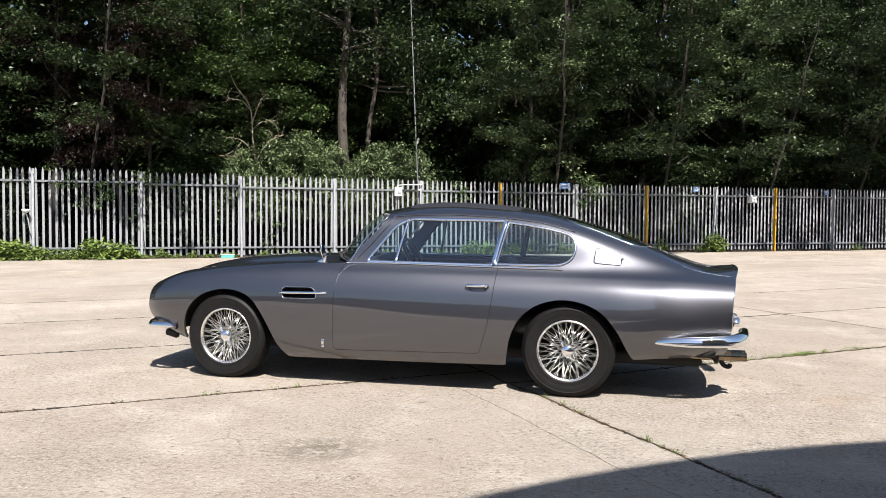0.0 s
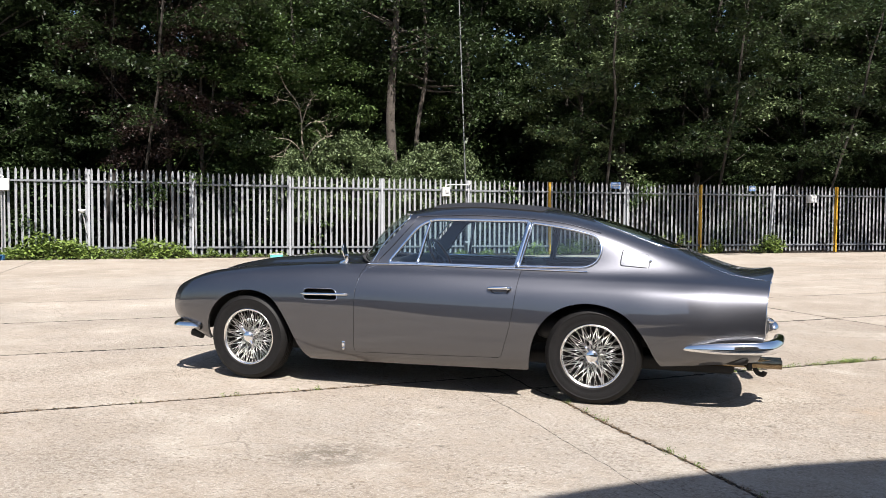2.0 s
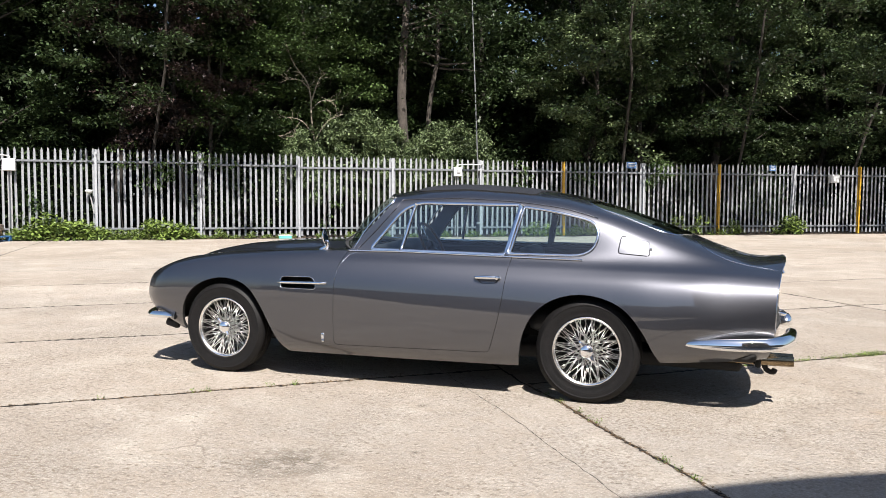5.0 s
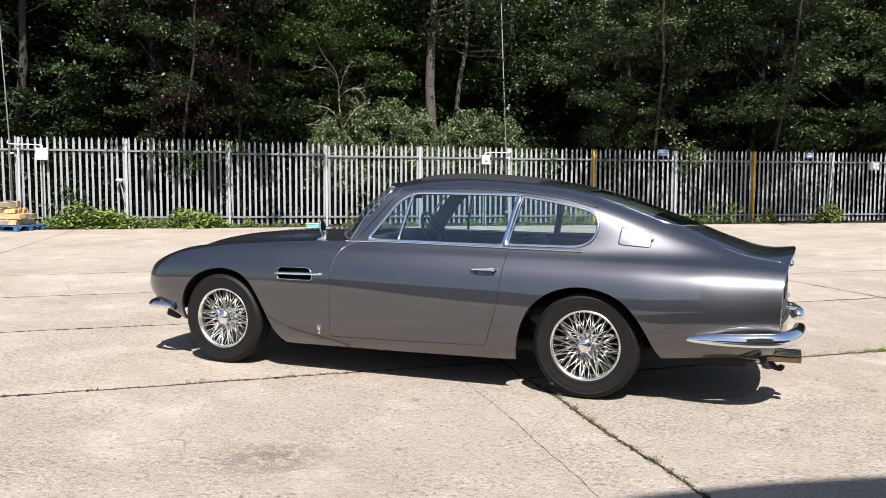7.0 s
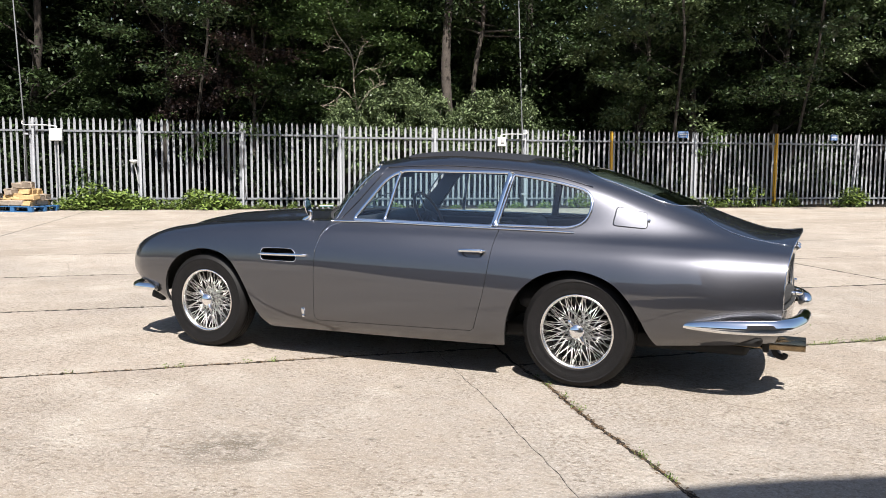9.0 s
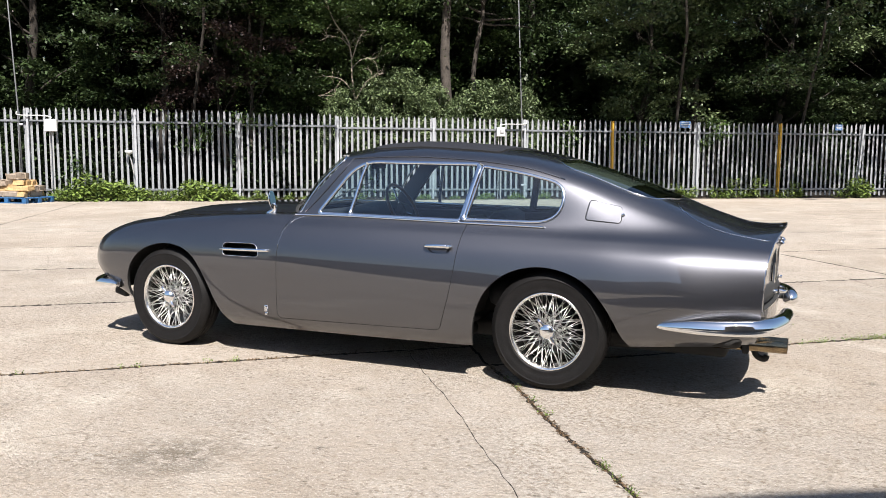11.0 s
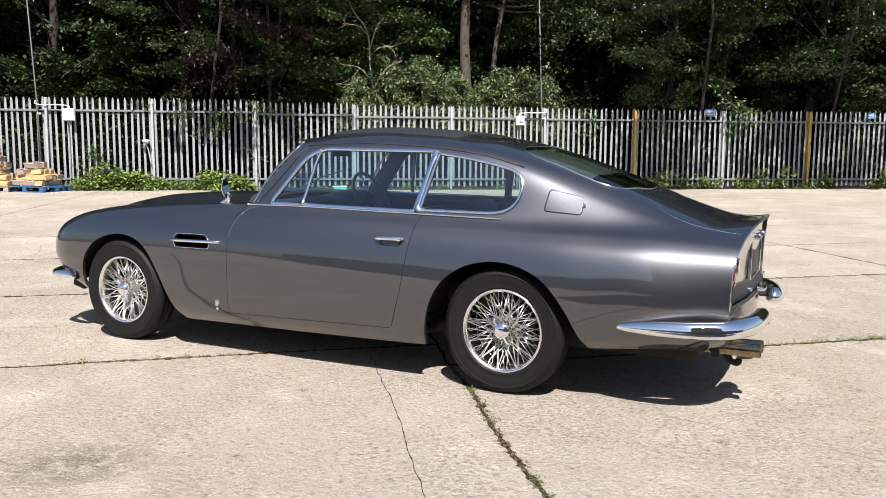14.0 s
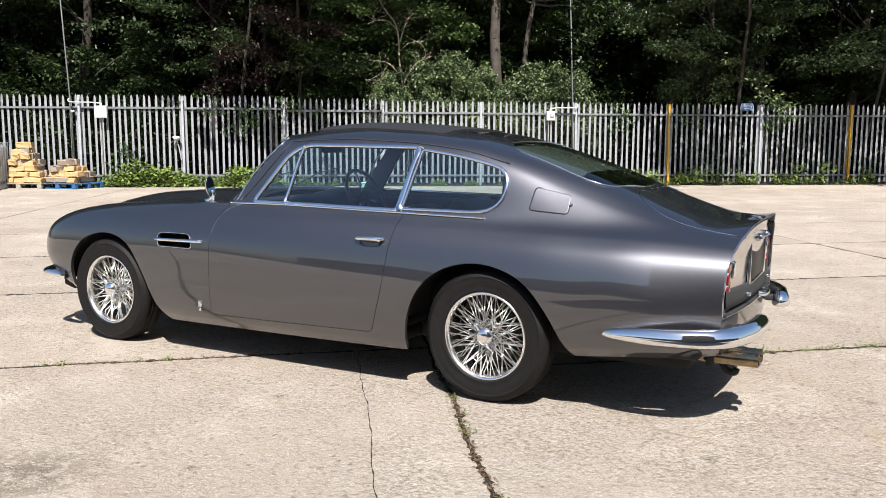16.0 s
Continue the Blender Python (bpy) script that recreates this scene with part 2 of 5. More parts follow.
def tube(points, radius, sides=8, closed=False):
    """A round bar along a line of points; radius: one number or one a point."""
    pts = [Vector(p) for p in points]
    n = len(pts)
    rad = [radius] * n if isinstance(radius, (int, float)) else radius
    verts, faces = [], []
    side = None
    for i, p in enumerate(pts):
        if closed:
            d = pts[(i + 1) % n] - pts[i - 1]
        else:
            d = pts[min(i + 1, n - 1)] - pts[max(i - 1, 0)]
        d.normalize()
        if side is None:
            side = d.cross(Vector((0, 0, 1)))
            if side.length < 0.1:
                side = d.cross(Vector((1, 0, 0)))
        side = (side - d * side.dot(d)).normalized()
        up = d.cross(side)
        for k in range(sides):
            a = 2 * math.pi * k / sides
            verts.append(p + (side * math.cos(a) + up * math.sin(a)) * rad[i])
    for i in range(n if closed else n - 1):
        j = (i + 1) % n
        for k in range(sides):
            l = (k + 1) % sides
            faces.append((i * sides + k, i * sides + l, j * sides + l, j * sides + k))
    if not closed:
        faces.append(tuple(range(sides))[::-1])
        faces.append(tuple((n - 1) * sides + k for k in range(sides)))
    return verts, faces


def lathe(profile, sides=48, axis="y"):
    """A profile of (radius, along) turned round the y axis."""
    verts, faces = [], []
    n = len(profile)
    for k in range(sides):
        a = 2 * math.pi * k / sides
        for r, h in profile:
            verts.append((r * math.cos(a), h, r * math.sin(a)))
    for k in range(sides):
        l = (k + 1) % sides
        for i in range(n - 1):
            faces.append((k * n + i, k * n + i + 1, l * n + i + 1, l * n + i))
    return verts, faces


def merged(*shapes):
    verts, faces = [], []
    for v, f in shapes:
        o = len(verts)
        verts += [tuple(p) for p in v]
        faces += [tuple(i + o for i in g) for g in f]
    return verts, faces


def grid(points):
    """Quads over a table of points."""
    r, c = len(points), len(points[0])
    verts = [tuple(p) for row in points for p in row]
    faces = [(i * c + j, i * c + j + 1, (i + 1) * c + j + 1, (i + 1) * c + j) for i in range(r - 1) for j in range(c - 1)]
    return verts, faces


def mirrored(shape):
    v, f = shape
    return [(x, -y, z) for x, y, z in v], [tuple(reversed(g)) for g in f]


# ---------------------------------------------------------------- the car: body lines
def body_line(keys, soft=0.07):
    """Half-width and height along the car, from a few stations (x, w, z), eased like a batten."""
    k = np.array(keys, float)
    xs = np.arange(-3.9, 1.8, 0.01)

    def drawn(c):
        lo = (k[1, c] - k[0, c]) / (k[1, 0] - k[0, 0])
        hi = (k[-1, c] - k[-2, c]) / (k[-1, 0] - k[-2, 0])
        v = np.interp(xs, k[:, 0], k[:, c])
        v = np.where(xs < k[0, 0], k[0, c] + (xs - k[0, 0]) * lo, v)
        v = np.where(xs > k[-1, 0], k[-1, c] + (xs - k[-1, 0]) * hi, v)
        g = np.exp(-0.5 * (np.arange(-30, 31) * 0.01 / soft) ** 2)
        return np.convolve(np.pad(v, 30, mode="edge"), g / g.sum(), "valid")

    w, z = drawn(1), drawn(2)
    return lambda x: np.array([x, np.interp(x, xs, w), np.interp(x, xs, z)])


SILL = body_line([(-3.22, .50, .37), (-3.1, .63, .315), (-2.95, .70, .28), (-2.1, .735, .185), (-1.2, .74, .192), (-.43, .74, .203), (.42, .715, .275), (.9, .61, .30), (1.05, .53, .315)])
TUCK = body_line([(-3.27, .60, .40), (-3.15, .69, .365), (-2.95, .735, .345), (-2.1, .785, .25), (-1.2, .79, .258), (-.43, .782, .27), (.42, .770, .34), (.8, .708, .36), (1.03, .625, .37)])
WAIST = body_line([(-3.31, .645, .50), (-3.24, .71, .50), (-3.12, .745, .50), (-2.9, .768, .50), (-2.5, .79, .50), (-2.0, .806, .49), (-1.2, .812, .48), (-.5, .806, .50), (0, .808, .53), (.4, .806, .55), (.75, .772, .535), (1.03, .695, .508)])
UPPER = body_line([(-3.30, .635, .63), (-3.22, .695, .665), (-3.1, .73, .69), (-2.9, .752, .70), (-2.5, .775, .70), (-2.1, .792, .69), (-1.7, .795, .70), (-1.2, .792, .705), (-.6, .778, .72), (-.1, .768, .735), (.3, .770, .738), (.65, .748, .735), (1.05, .672, .712)])
SHOULDER = body_line([(-3.265, .612, .69), (-3.15, .665, .738), (-2.95, .70, .775), (-2.6, .72, .80), (-2.1, .736, .813), (-1.6, .742, .815), (-1.1, .738, .816), (-.6, .724, .815), (-.1, .714, .813), (.3, .710, .81), (.7, .674, .803), (1.07, .610, .778)])
BELT = body_line([(-3.21, .50, .735), (-3.05, .57, .795), (-2.67, .615, .845), (-2.2, .64, .872), (-1.7, .662, .888), (-1.3, .664, .893), (-.6, .655, .88), (-.08, .650, .872), (.34, .632, .86), (.7, .590, .845), (1.09, .512, .82)])
HOOD_EDGE = body_line([(-3.22, .34, .745), (-3.0, .40, .798), (-2.67, .43, .838), (-2.2, .45, .866), (-1.7, .47, .888), (-1.4, .48, .90)])
HOOD_SIDE = body_line([(-3.22, .20, .752), (-3.0, .24, .832), (-2.67, .27, .890), (-2.2, .29, .922), (-1.7, .25, .932), (-1.4, .25, .937)])
HOOD_MID = body_line([(-3.22, 0, .76), (-3.0, 0, .84), (-2.67, 0, .895), (-2.2, 0, .932), (-1.7, 0, .943), (-1.4, 0, .946)])
RAIL = body_line([(-1.40, .545, 1.218), (-1.25, .532, 1.232), (-.9, .525, 1.243), (-.5, .525, 1.222), (-.2, .528, 1.185), (.05, .526, 1.115), (.3, .512, 1.02), (.6, .508, .92), (.85, .492, .858), (1.10, .462, .835)])
ROOF_SIDE = body_line([(-1.44, .37, 1.262), (-1.2, .37, 1.300), (-.9, .37, 1.312), (-.5, .37, 1.288), (-.2, .37, 1.25), (.1, .37, 1.165), (.4, .37, 1.06), (.7, .37, .94), (.93, .36, .868), (1.06, .34, .865), (1.12, .33, .872)], 0.05)
ROOF_MID = body_line([(-1.50, 0, 1.275), (-1.3, 0, 1.322), (-1.1, 0, 1.340), (-.87, 0, 1.338), (-.55, 0, 1.316), (-.29, 0, 1.281), (-.03, 0, 1.221), (.23, 0, 1.142), (.52, 0, 1.03), (.73, 0, .945), (.93, 0, .878), (1.06, 0, .872), (1.14, 0, .885)], 0.05)

NOSE = {SILL: -3.22, TUCK: -3.27, WAIST: -3.31, UPPER: -3.30, SHOULDER: -3.265, BELT: -3.21, HOOD_EDGE: -3.22, HOOD_SIDE: -3.22, HOOD_MID: -3.22}
TAIL = {SILL: 1.03, TUCK: 1.05, WAIST: 1.065, UPPER: 1.075, SHOULDER: 1.088, BELT: 1.098, RAIL: 1.105, ROOF_SIDE: 1.125, ROOF_MID: 1.14}
FRONT = {BELT: -1.635, RAIL: -1.362, ROOF_SIDE: -1.44, ROOF_MID: -1.50}


def through_points(pts, counts, first, last):
    """A smooth section through pts, from index first to last, with so many steps a span."""
    p = np.array(pts)
    d = np.maximum(np.linalg.norm(np.diff(p, axis=0), axis=1), 1e-4) ** 0.6
    t = np.r_[0, np.cumsum(d)]
    m = np.zeros_like(p)
    m[1:-1] = ((p[1:-1] - p[:-2]) / d[:-1, None] * d[1:, None] + (p[2:] - p[1:-1]) / d[1:, None] * d[:-1, None]) / (d[:-1] + d[1:])[:, None]
    m[0], m[-1] = (p[1] - p[0]) / d[0], (p[-1] - p[-2]) / d[-1]
    m[-1][2] *= 0.2 if abs(p[-1][1]) < 1e-6 else 1
    out = []
    for i, n in zip(range(first, last), counts):
        for s in np.arange(n) / n:
            h = (2 * s**3 - 3 * s**2 + 1, s**3 - 2 * s**2 + s, -2 * s**3 + 3 * s**2, s**3 - s**2)
            out.append(h[0] * p[i] + h[1] * d[i] * m[i] + h[2] * p[i + 1] + h[3] * d[i] * m[i + 1])
    out.append(p[last])
    return out


def ease(a, b, x):
    s = min(max((x - a) / (b - a), 0), 1)
    return s * s * (3 - 2 * s)


def loft(lines, starts, ends, steps, counts, before=None, after=None):
    rows = []
    for i in range(steps + 1):
        u = i / steps
        pts = [f(starts[f] + (ends[f] - starts[f]) * u) for f in lines]
        a, b = 0, len(pts) - 1
        if before:
            pts, a, b = [before(pts[0][0])] + pts, 1, b + 1
        if after:
            pts = pts + [after(pts[-1][0])]
        rows.append(through_points(pts, counts, a, b))
    return np.array(rows)


def past_belt(x):
    """The point above the belt: bonnet ahead of the screen, window rail behind it."""
    k = ease(-1.95, -1.45, x)
    return HOOD_EDGE(x) * (1 - k) + RAIL(max(x + 0.25 * (1 - ease(-1.4, 0.2, x)), -1.4)) * k


LOWER = loft([SILL, TUCK, WAIST, UPPER, SHOULDER, BELT], NOSE, TAIL, 230, (4, 9, 10, 10, 9), after=past_belt)
BONNET = loft([BELT, HOOD_EDGE, HOOD_SIDE, HOOD_MID], NOSE, {BELT: -1.62, HOOD_EDGE: -1.66, HOOD_SIDE: -1.70, HOOD_MID: -1.72}, 90, (7, 7, 7), before=SHOULDER)
CABIN = loft([BELT, RAIL, ROOF_SIDE, ROOF_MID], FRONT, TAIL, 170, (18, 9, 10), before=SHOULDER)


def patch_bm(table, sides=(-1, 1)):
    """Both halves of a loft as one bmesh, faces outwards."""
    bm = bmesh.new()
    for s in sides:
        v, f = grid(table * np.array([1, s, 1]))
        if s < 0:
            f = [tuple(reversed(g)) for g in f]
        vs = [bm.verts.new(p) for p in v]
        for g in f:
            bm.faces.new([vs[i] for i in g])
    bmesh.ops.remove_doubles(bm, verts=bm.verts, dist=1e-5)
    return bm


def rounded(corners, radius, n=6):
    """A closed outline with rounded corners, from 2D corners."""
    out = []
    m = len(corners)
    rad = [radius] * m if isinstance(radius, (int, float)) else radius
    for i in range(m):
        p, q, r = (Vector(corners[(i + k) % m]) for k in (-1, 0, 1))
        a = q + (p - q).normalized() * min(rad[i], (p - q).length * 0.48)
        b = q + (r - q).normalized() * min(rad[i], (r - q).length * 0.48)
        for k in range(n + 1):
            s = k / n
            out.append(a * (1 - s) ** 2 + q * 2 * s * (1 - s) + b * s * s)
    return [tuple(p) for p in out]


def grown(outline, by):
    """The outline moved outwards by so much (counter-clockwise or not)."""
    p = np.array(outline)
    nxt, prv = np.roll(p, -1, 0), np.roll(p, 1, 0)
    t = nxt - prv
    t /= np.maximum(np.linalg.norm(t, axis=1), 1e-9)[:, None]
    area = 0.5 * np.sum(p[:, 0] * nxt[:, 1] - nxt[:, 0] * p[:, 1])
    nrm = np.stack([t[:, 1], -t[:, 0]], 1) * (1 if area > 0 else -1)
    return [tuple(q) for q in p + nrm * by]


def inside(pt, poly):
    x, y = pt
    hit = False
    for (x1, y1), (x2, y2) in zip(poly, poly[1:] + poly[:1]):
        if (y1 > y) != (y2 > y) and x < (x2 - x1) * (y - y1) / (y2 - y1) + x1:
            hit = not hit
    return hit


def cut(bm, poly, axes=(0, 2), keep=lambda c: True):
    """Splits faces along an outline seen along the third axis; gives the faces inside it."""
    a, b = axes
    px, py = [p[0] for p in poly], [p[1] for p in poly]

    def overlaps(f, lo, hi):
        xs = [v.co[a] for v in f.verts]
        ys = [v.co[b] for v in f.verts]
        return max(xs) > lo[0] and min(xs) < hi[0] and max(ys) > lo[1] and min(ys) < hi[1]

    band = (min(px) - 0.01, min(py) - 0.01), (max(px) + 0.01, max(py) + 0.01)
    pool = {f for f in bm.faces if overlaps(f, *band) and keep(f.calc_center_median())}
    for p, q in zip(poly, poly[1:] + poly[:1]):
        if abs(p[0] - q[0]) + abs(p[1] - q[1]) < 1e-6:
            continue
        lo = (min(p[0], q[0]) - 0.004, min(p[1], q[1]) - 0.004)
        hi = (max(p[0], q[0]) + 0.004, max(p[1], q[1]) + 0.004)
        near = [f for f in pool if overlaps(f, lo, hi)]
        if not near:
            continue
        near.sort(key=lambda f: tuple(f.calc_center_median()))
        co, no = [0, 0, 0], [0, 0, 0]
        co[a], co[b] = p
        no[a], no[b] = q[1] - p[1], p[0] - q[0]
        geom = list(dict.fromkeys(e for f in near for e in f.edges)) + list(dict.fromkeys(v for f in near for v in f.verts)) + near
        made = bmesh.ops.bisect_plane(bm, geom=geom, plane_co=co, plane_no=no, dist=1e-5)
        pool = {f for f in pool if f.is_valid}
        pool.update(g for g in made["geom"] if isinstance(g, bmesh.types.BMFace) and g.is_valid)
    out = []
    xs, ys = [p[0] for p in poly], [p[1] for p in poly]
    for f in bm.faces:
        c = f.calc_center_median()
        if min(xs) < c[a] < max(xs) and min(ys) < c[b] < max(ys) and keep(c) and inside((c[a], c[b]), poly):
            out.append(f)
    return out


def taken(bm, faces):
    """The faces as a bmesh of their own, gone from bm."""
    other = bmesh.new()
    index = {}
    for f in faces:
        ring = []
        for v in f.verts:
            if v not in index:
                index[v] = other.verts.new(v.co)
            ring.append(index[v])
        other.faces.new(ring)
    bmesh.ops.delete(bm, geom=faces, context="FACES")
    return other


def removed(bm, faces):
    bmesh.ops.delete(bm, geom=faces, context="FACES")


def panel(bm, outline, axes=(0, 2), keep=lambda c: True, gap=0.0045):
    """A panel let into bm with a gap all round."""
    face = cut(bm, outline, axes, keep)
    whole = taken(bm, face)
    removed(bm, cut(bm, grown(outline, gap), axes, keep))
    return whole


def thick(ob, metres):
    m = ob.modifiers.new("thickness", "SOLIDIFY")
    m.thickness, m.offset, m.use_even_offset = metres, -1, False
    ob.data.materials.append(BLACK)          # black rim faces stand in for the shade inside panel gaps
    me = ob.data
    uses = collections.Counter(lp.edge_index for lp in me.loops)
    for e in me.edges:
        e.use_edge_sharp = uses[e.index] == 1
    m.material_offset_rim = 1
    return ob


# outlines in side view (x, z)
def arch(points, shift=(0.018, -0.007)):
    """A wheel arch through a few points, rounded off, open below."""
    pts = [Vector(p) + Vector(shift) for p in points]
    for _ in range(3):
        soft = [pts[0]]
        for p, q in zip(pts, pts[1:]):
            soft += [p * 0.75 + q * 0.25, p * 0.25 + q * 0.75]
        pts = soft + [pts[-1]]
    return [(pts[0].x - 0.01, 0.0)] + [tuple(p) for p in pts] + [(pts[-1].x + 0.05, 0.0)]


ARCH_FRONT = arch([(-2.96, .24), (-2.965, .30), (-2.95, .45), (-2.89, .57), (-2.77, .66), (-2.58, .698), (-2.38, .65), (-2.265, .49), (-2.17, .31), (-2.09, .195), (-2.03, .15)])
ARCH_REAR = arch([(-.455, .16), (-.440, .25), (-.415, .42), (-.340, .565), (-.205, .66), (-.015, .69), (.19, .63), (.315, .485), (.385, .335), (.43, .265), (.46, .22)])
DOOR = rounded([(-1.49, .99), (-1.685, .90), (-1.690, .265), (-.610, .285), (-.530, .56), (-.492, .99)], [.02, .30, .035, .03, .25, .02], 8)
WINDOW_DOOR = rounded([(-1.480, .905), (-1.238, 1.213), (-.477, 1.203), (-.552, .894)], [.03, .12, .02, .015])
WINDOW_QUARTER = rounded([(-.522, .894), (-.45, 1.199), (-.21, 1.166), (.052, 1.098), (.012, .892)], [.015, .02, .25, .11, .14])
VENT = rounded([(-2.09, .632), (-2.102, .708), (-1.845, .711), (-1.82, .632)], [.02, .04, .045, .03])
FLAP = rounded([(.158, .918), (.173, 1.022), (.342, .988), (.345, .905)], .018)
REAR_WINDOW = rounded([(-.06, -.385), (.49, -.415), (.585, 0), (.49, .415), (-.06, .385), (-.10, 0)], [.13, .12, .3, .12, .13, .3])
SUNROOF = rounded([(-1.24, -.40), (-.40, -.40), (-.40, .40), (-1.24, .40)], .06)
BOOT = rounded([(.585, -.33), (.74, -.455), (.98, -.478), (1.5, -.478), (1.5, .478), (.98, .478), (.74, .455), (.585, .33)], [.1, .15, .1, .02, .02, .1, .15, .1])

ORIGIN = Vector((-1.1, 0, 0))
CAR = thing("car", "classic grand tourer coupe in dark grey metallic paint, parked on concrete", "car", ORIGIN)


def car_part(name, shape, material, parent=None, label="", smooth=True):
    ob = part(name, shape, material, parent or CAR, label, smooth)
    if parent is None:
        ob.matrix_parent_inverse = Matrix.Translation(-ORIGIN)
    return ob


def both(fn):
    for s in (-1, 1):
        fn(s)


# lower body, with arches, vents and doors
lower = patch_bm(LOWER)
for side in (-1, 1):
    def here(c, s=side):
        return c[1] * s > 0.2
    for outline in (ARCH_FRONT, ARCH_REAR, VENT):
        removed(lower, cut(lower, outline, keep=here))
    ob = thick(car_part("door", panel(lower, DOOR, keep=here, gap=0.003), PAINT, label="grey door panel"), 0.02)
thick(car_part("body", lower, PAINT, label="grey metallic body sides"), 0.02)

bonnet = patch_bm(BONNET)
lid = panel(bonnet, rounded([(-3.05, -.33), (-1.79, -.44), (-1.79, .44), (-3.05, .33)], .1), (0, 1))
thick(car_part("bonnet", lid, PAINT, label="grey bonnet with raised centre"), 0.012)
thick(car_part("front_wing", bonnet, PAINT), 0.015)

cabin = patch_bm(CABIN)
panes = []
for side in (-1, 1):
    def here(c, s=side):
        return c[1] * s > 0.3
    for outline in (WINDOW_DOOR, WINDOW_QUARTER):
        panes.append(taken(cabin, cut(cabin, outline, keep=here)))
def high(c):
    return c[2] > 0.8
rear_pane = taken(cabin, cut(cabin, REAR_WINDOW, (0, 1), high))
boot = panel(cabin, BOOT, (0, 1), lambda c: c[2] > 0.7 and c[0] > 0.5)
sun_panel = taken(cabin, cut(cabin, SUNROOF, (0, 1), lambda c: c[2] > 1.1))
bmesh.ops.translate(sun_panel, vec=(0, 0, 0.007), verts=sun_panel.verts)
thick(car_part("sunroof", sun_panel, VINYL, label="black folding fabric sunroof"), 0.02)
thick(car_part("boot_lid", boot, PAINT, label="grey boot lid with upswept lip"), 0.012)
thick(car_part("roof", cabin, PAINT, label="grey roof and rear quarters"), 0.018)
for pane in panes:
    car_part("side_window", pane, GLASS).visible_shadow = False
car_part("rear_window", rear_pane, GLASS_DARK).visible_shadow = False

# windscreen between the scuttle and the roof's front edge
head = np.array([CABIN[0][k] for k in range(18, 38)])
base = []
for w in head[:, 1]:
    k = w / head[0][1]
    base.append((-1.612 - 0.235 * (1 - k**2.2), 0.650 * k, 0.895 + 0.045 * (1 - k**2)))
base = np.array(base)
screen = []
for j in range(13):
    s = j / 12
    row = base * (1 - s) + head * s
    row[:, 2] += 0.03 * math.sin(math.pi * s) * (1 - (row[:, 1] / 0.64) ** 2)
    row[:, 0] -= 0.03 * math.sin(math.pi * s)
    screen.append(row)
screen = np.array(screen)
car_part("windscreen", patch_bm(screen), GLASS).visible_shadow = False
scuttle = np.array([base + np.array([0.10 * k, 0, -0.03 * k]) for k in (-0.3, 0, 1)])
car_part("scuttle", patch_bm(scuttle), BLACK)


# ---------------------------------------------------------------- wheels
def wheel(x, s):
    """s: -1 or 1, the side on which it stands."""
    R = 0.322
    at = Matrix.Translation((x, 0.672 * s, R)) @ Matrix.Diagonal((1, s, 1, 1))
    tyre = lathe([(.203, .062), (.215, .078), (.219, .083), (.223, .081), (.245, .088), (.275, .090), (.284, .0895), (.286, .0915), (.289, .0885), (.298, .083), (.310, .072), (.319, .062), (R, .045), (R, .03), (.316, .028), (.316, .022), (R, .02), (R, .004), (.316, .002), (.316, -.004), (R, -.006), (R, -.045), (.31, -.072), (.275, -.09), (.215, -.08), (.203, -.062)], 120)
    tread = []
    for i, (vx, vy, vz) in enumerate(tyre[0]):
        r, block = math.hypot(vx, vz), i // 26
        deep = 0.0025 if r > .306 and block % 2 else 0
        tread.append((vx * (1 - deep / r), vy * (1 - deep * 2), vz * (1 - deep / r)))
    tyre = (tread, tyre[1])
    rim = lathe([(.214, .071), (.213, .078), (.207, .080), (.199, .073), (.195, .064), (.197, .03), (.198, 0), (.199, -.03), (.200, -.06), (.212, -.07), (.205, -.075)], 64)
    hub = lathe([(.001, .048), (.03, .048), (.042, .044), (.047, .036), (.047, .02), (.058, .0), (.062, -.03), (.07, -.05), (.001, -.05)], 32)
    w = car_part("wheel", merged(rim, hub), WHEEL_SILVER, label="chrome wire wheel")
    w.matrix_basis = at
    car_part("tyre", tyre, RUBBER, w, "black rubber tyre")
    drum = lathe([(.001, -.03), (.13, -.03), (.14, -.04), (.14, -.06)], 32)
    car_part("brake", drum, BLACK, w)
    nut = lathe([(.001, .096), (.020, .095), (.036, .088), (.045, .076), (.049, .055), (.049, .045)], 24)
    ears = []
    for k in range(2):
        a = math.radians(125 + 180 * k)
        c, n = math.cos(a), math.sin(a)
        pts = [(c * r, .074 + .008 * (r > .05), n * r) for r in (.015, .040, .062, .082)]
        ears.append(tube(pts, [.016, .015, .012, .007], 8))
    car_part("spinner", merged(nut, *ears), CHROME, w, "two-eared chrome spinner")
    for ring, (r0, h0, r1, h1, sweep, count) in enumerate([(.044, .042, .202, .057, 38, 24), (.047, .030, .201, .036, 30, 24), (.056, .002, .200, .018, 46, 24), (.062, -.03, .199, -.004, 46, 16)]):
        for k in range(count):
            twist = (-1, 1)[k % 2]
            a = 2 * math.pi * (k + 0.25 * ring) / count
            b = a + math.radians(sweep) * twist
            p = Vector((r0 * math.cos(a), h0, r0 * math.sin(a)))
            q = Vector((r1 * math.cos(b), h1, r1 * math.sin(b)))
            sp = part("spoke", SPOKE, SPOKE_STEEL, w)
            d = q - p
            sp.matrix_basis = Matrix.Translation(p) @ d.to_track_quat("Z", "Y").to_matrix().to_4x4() @ Matrix.Diagonal((1, 1, d.length, 1))
    return w


SPOKE = to_mesh("spoke", tube([(0, 0, 0), (0, 0, 1)], 0.0026, 5), SPOKE_STEEL, True)
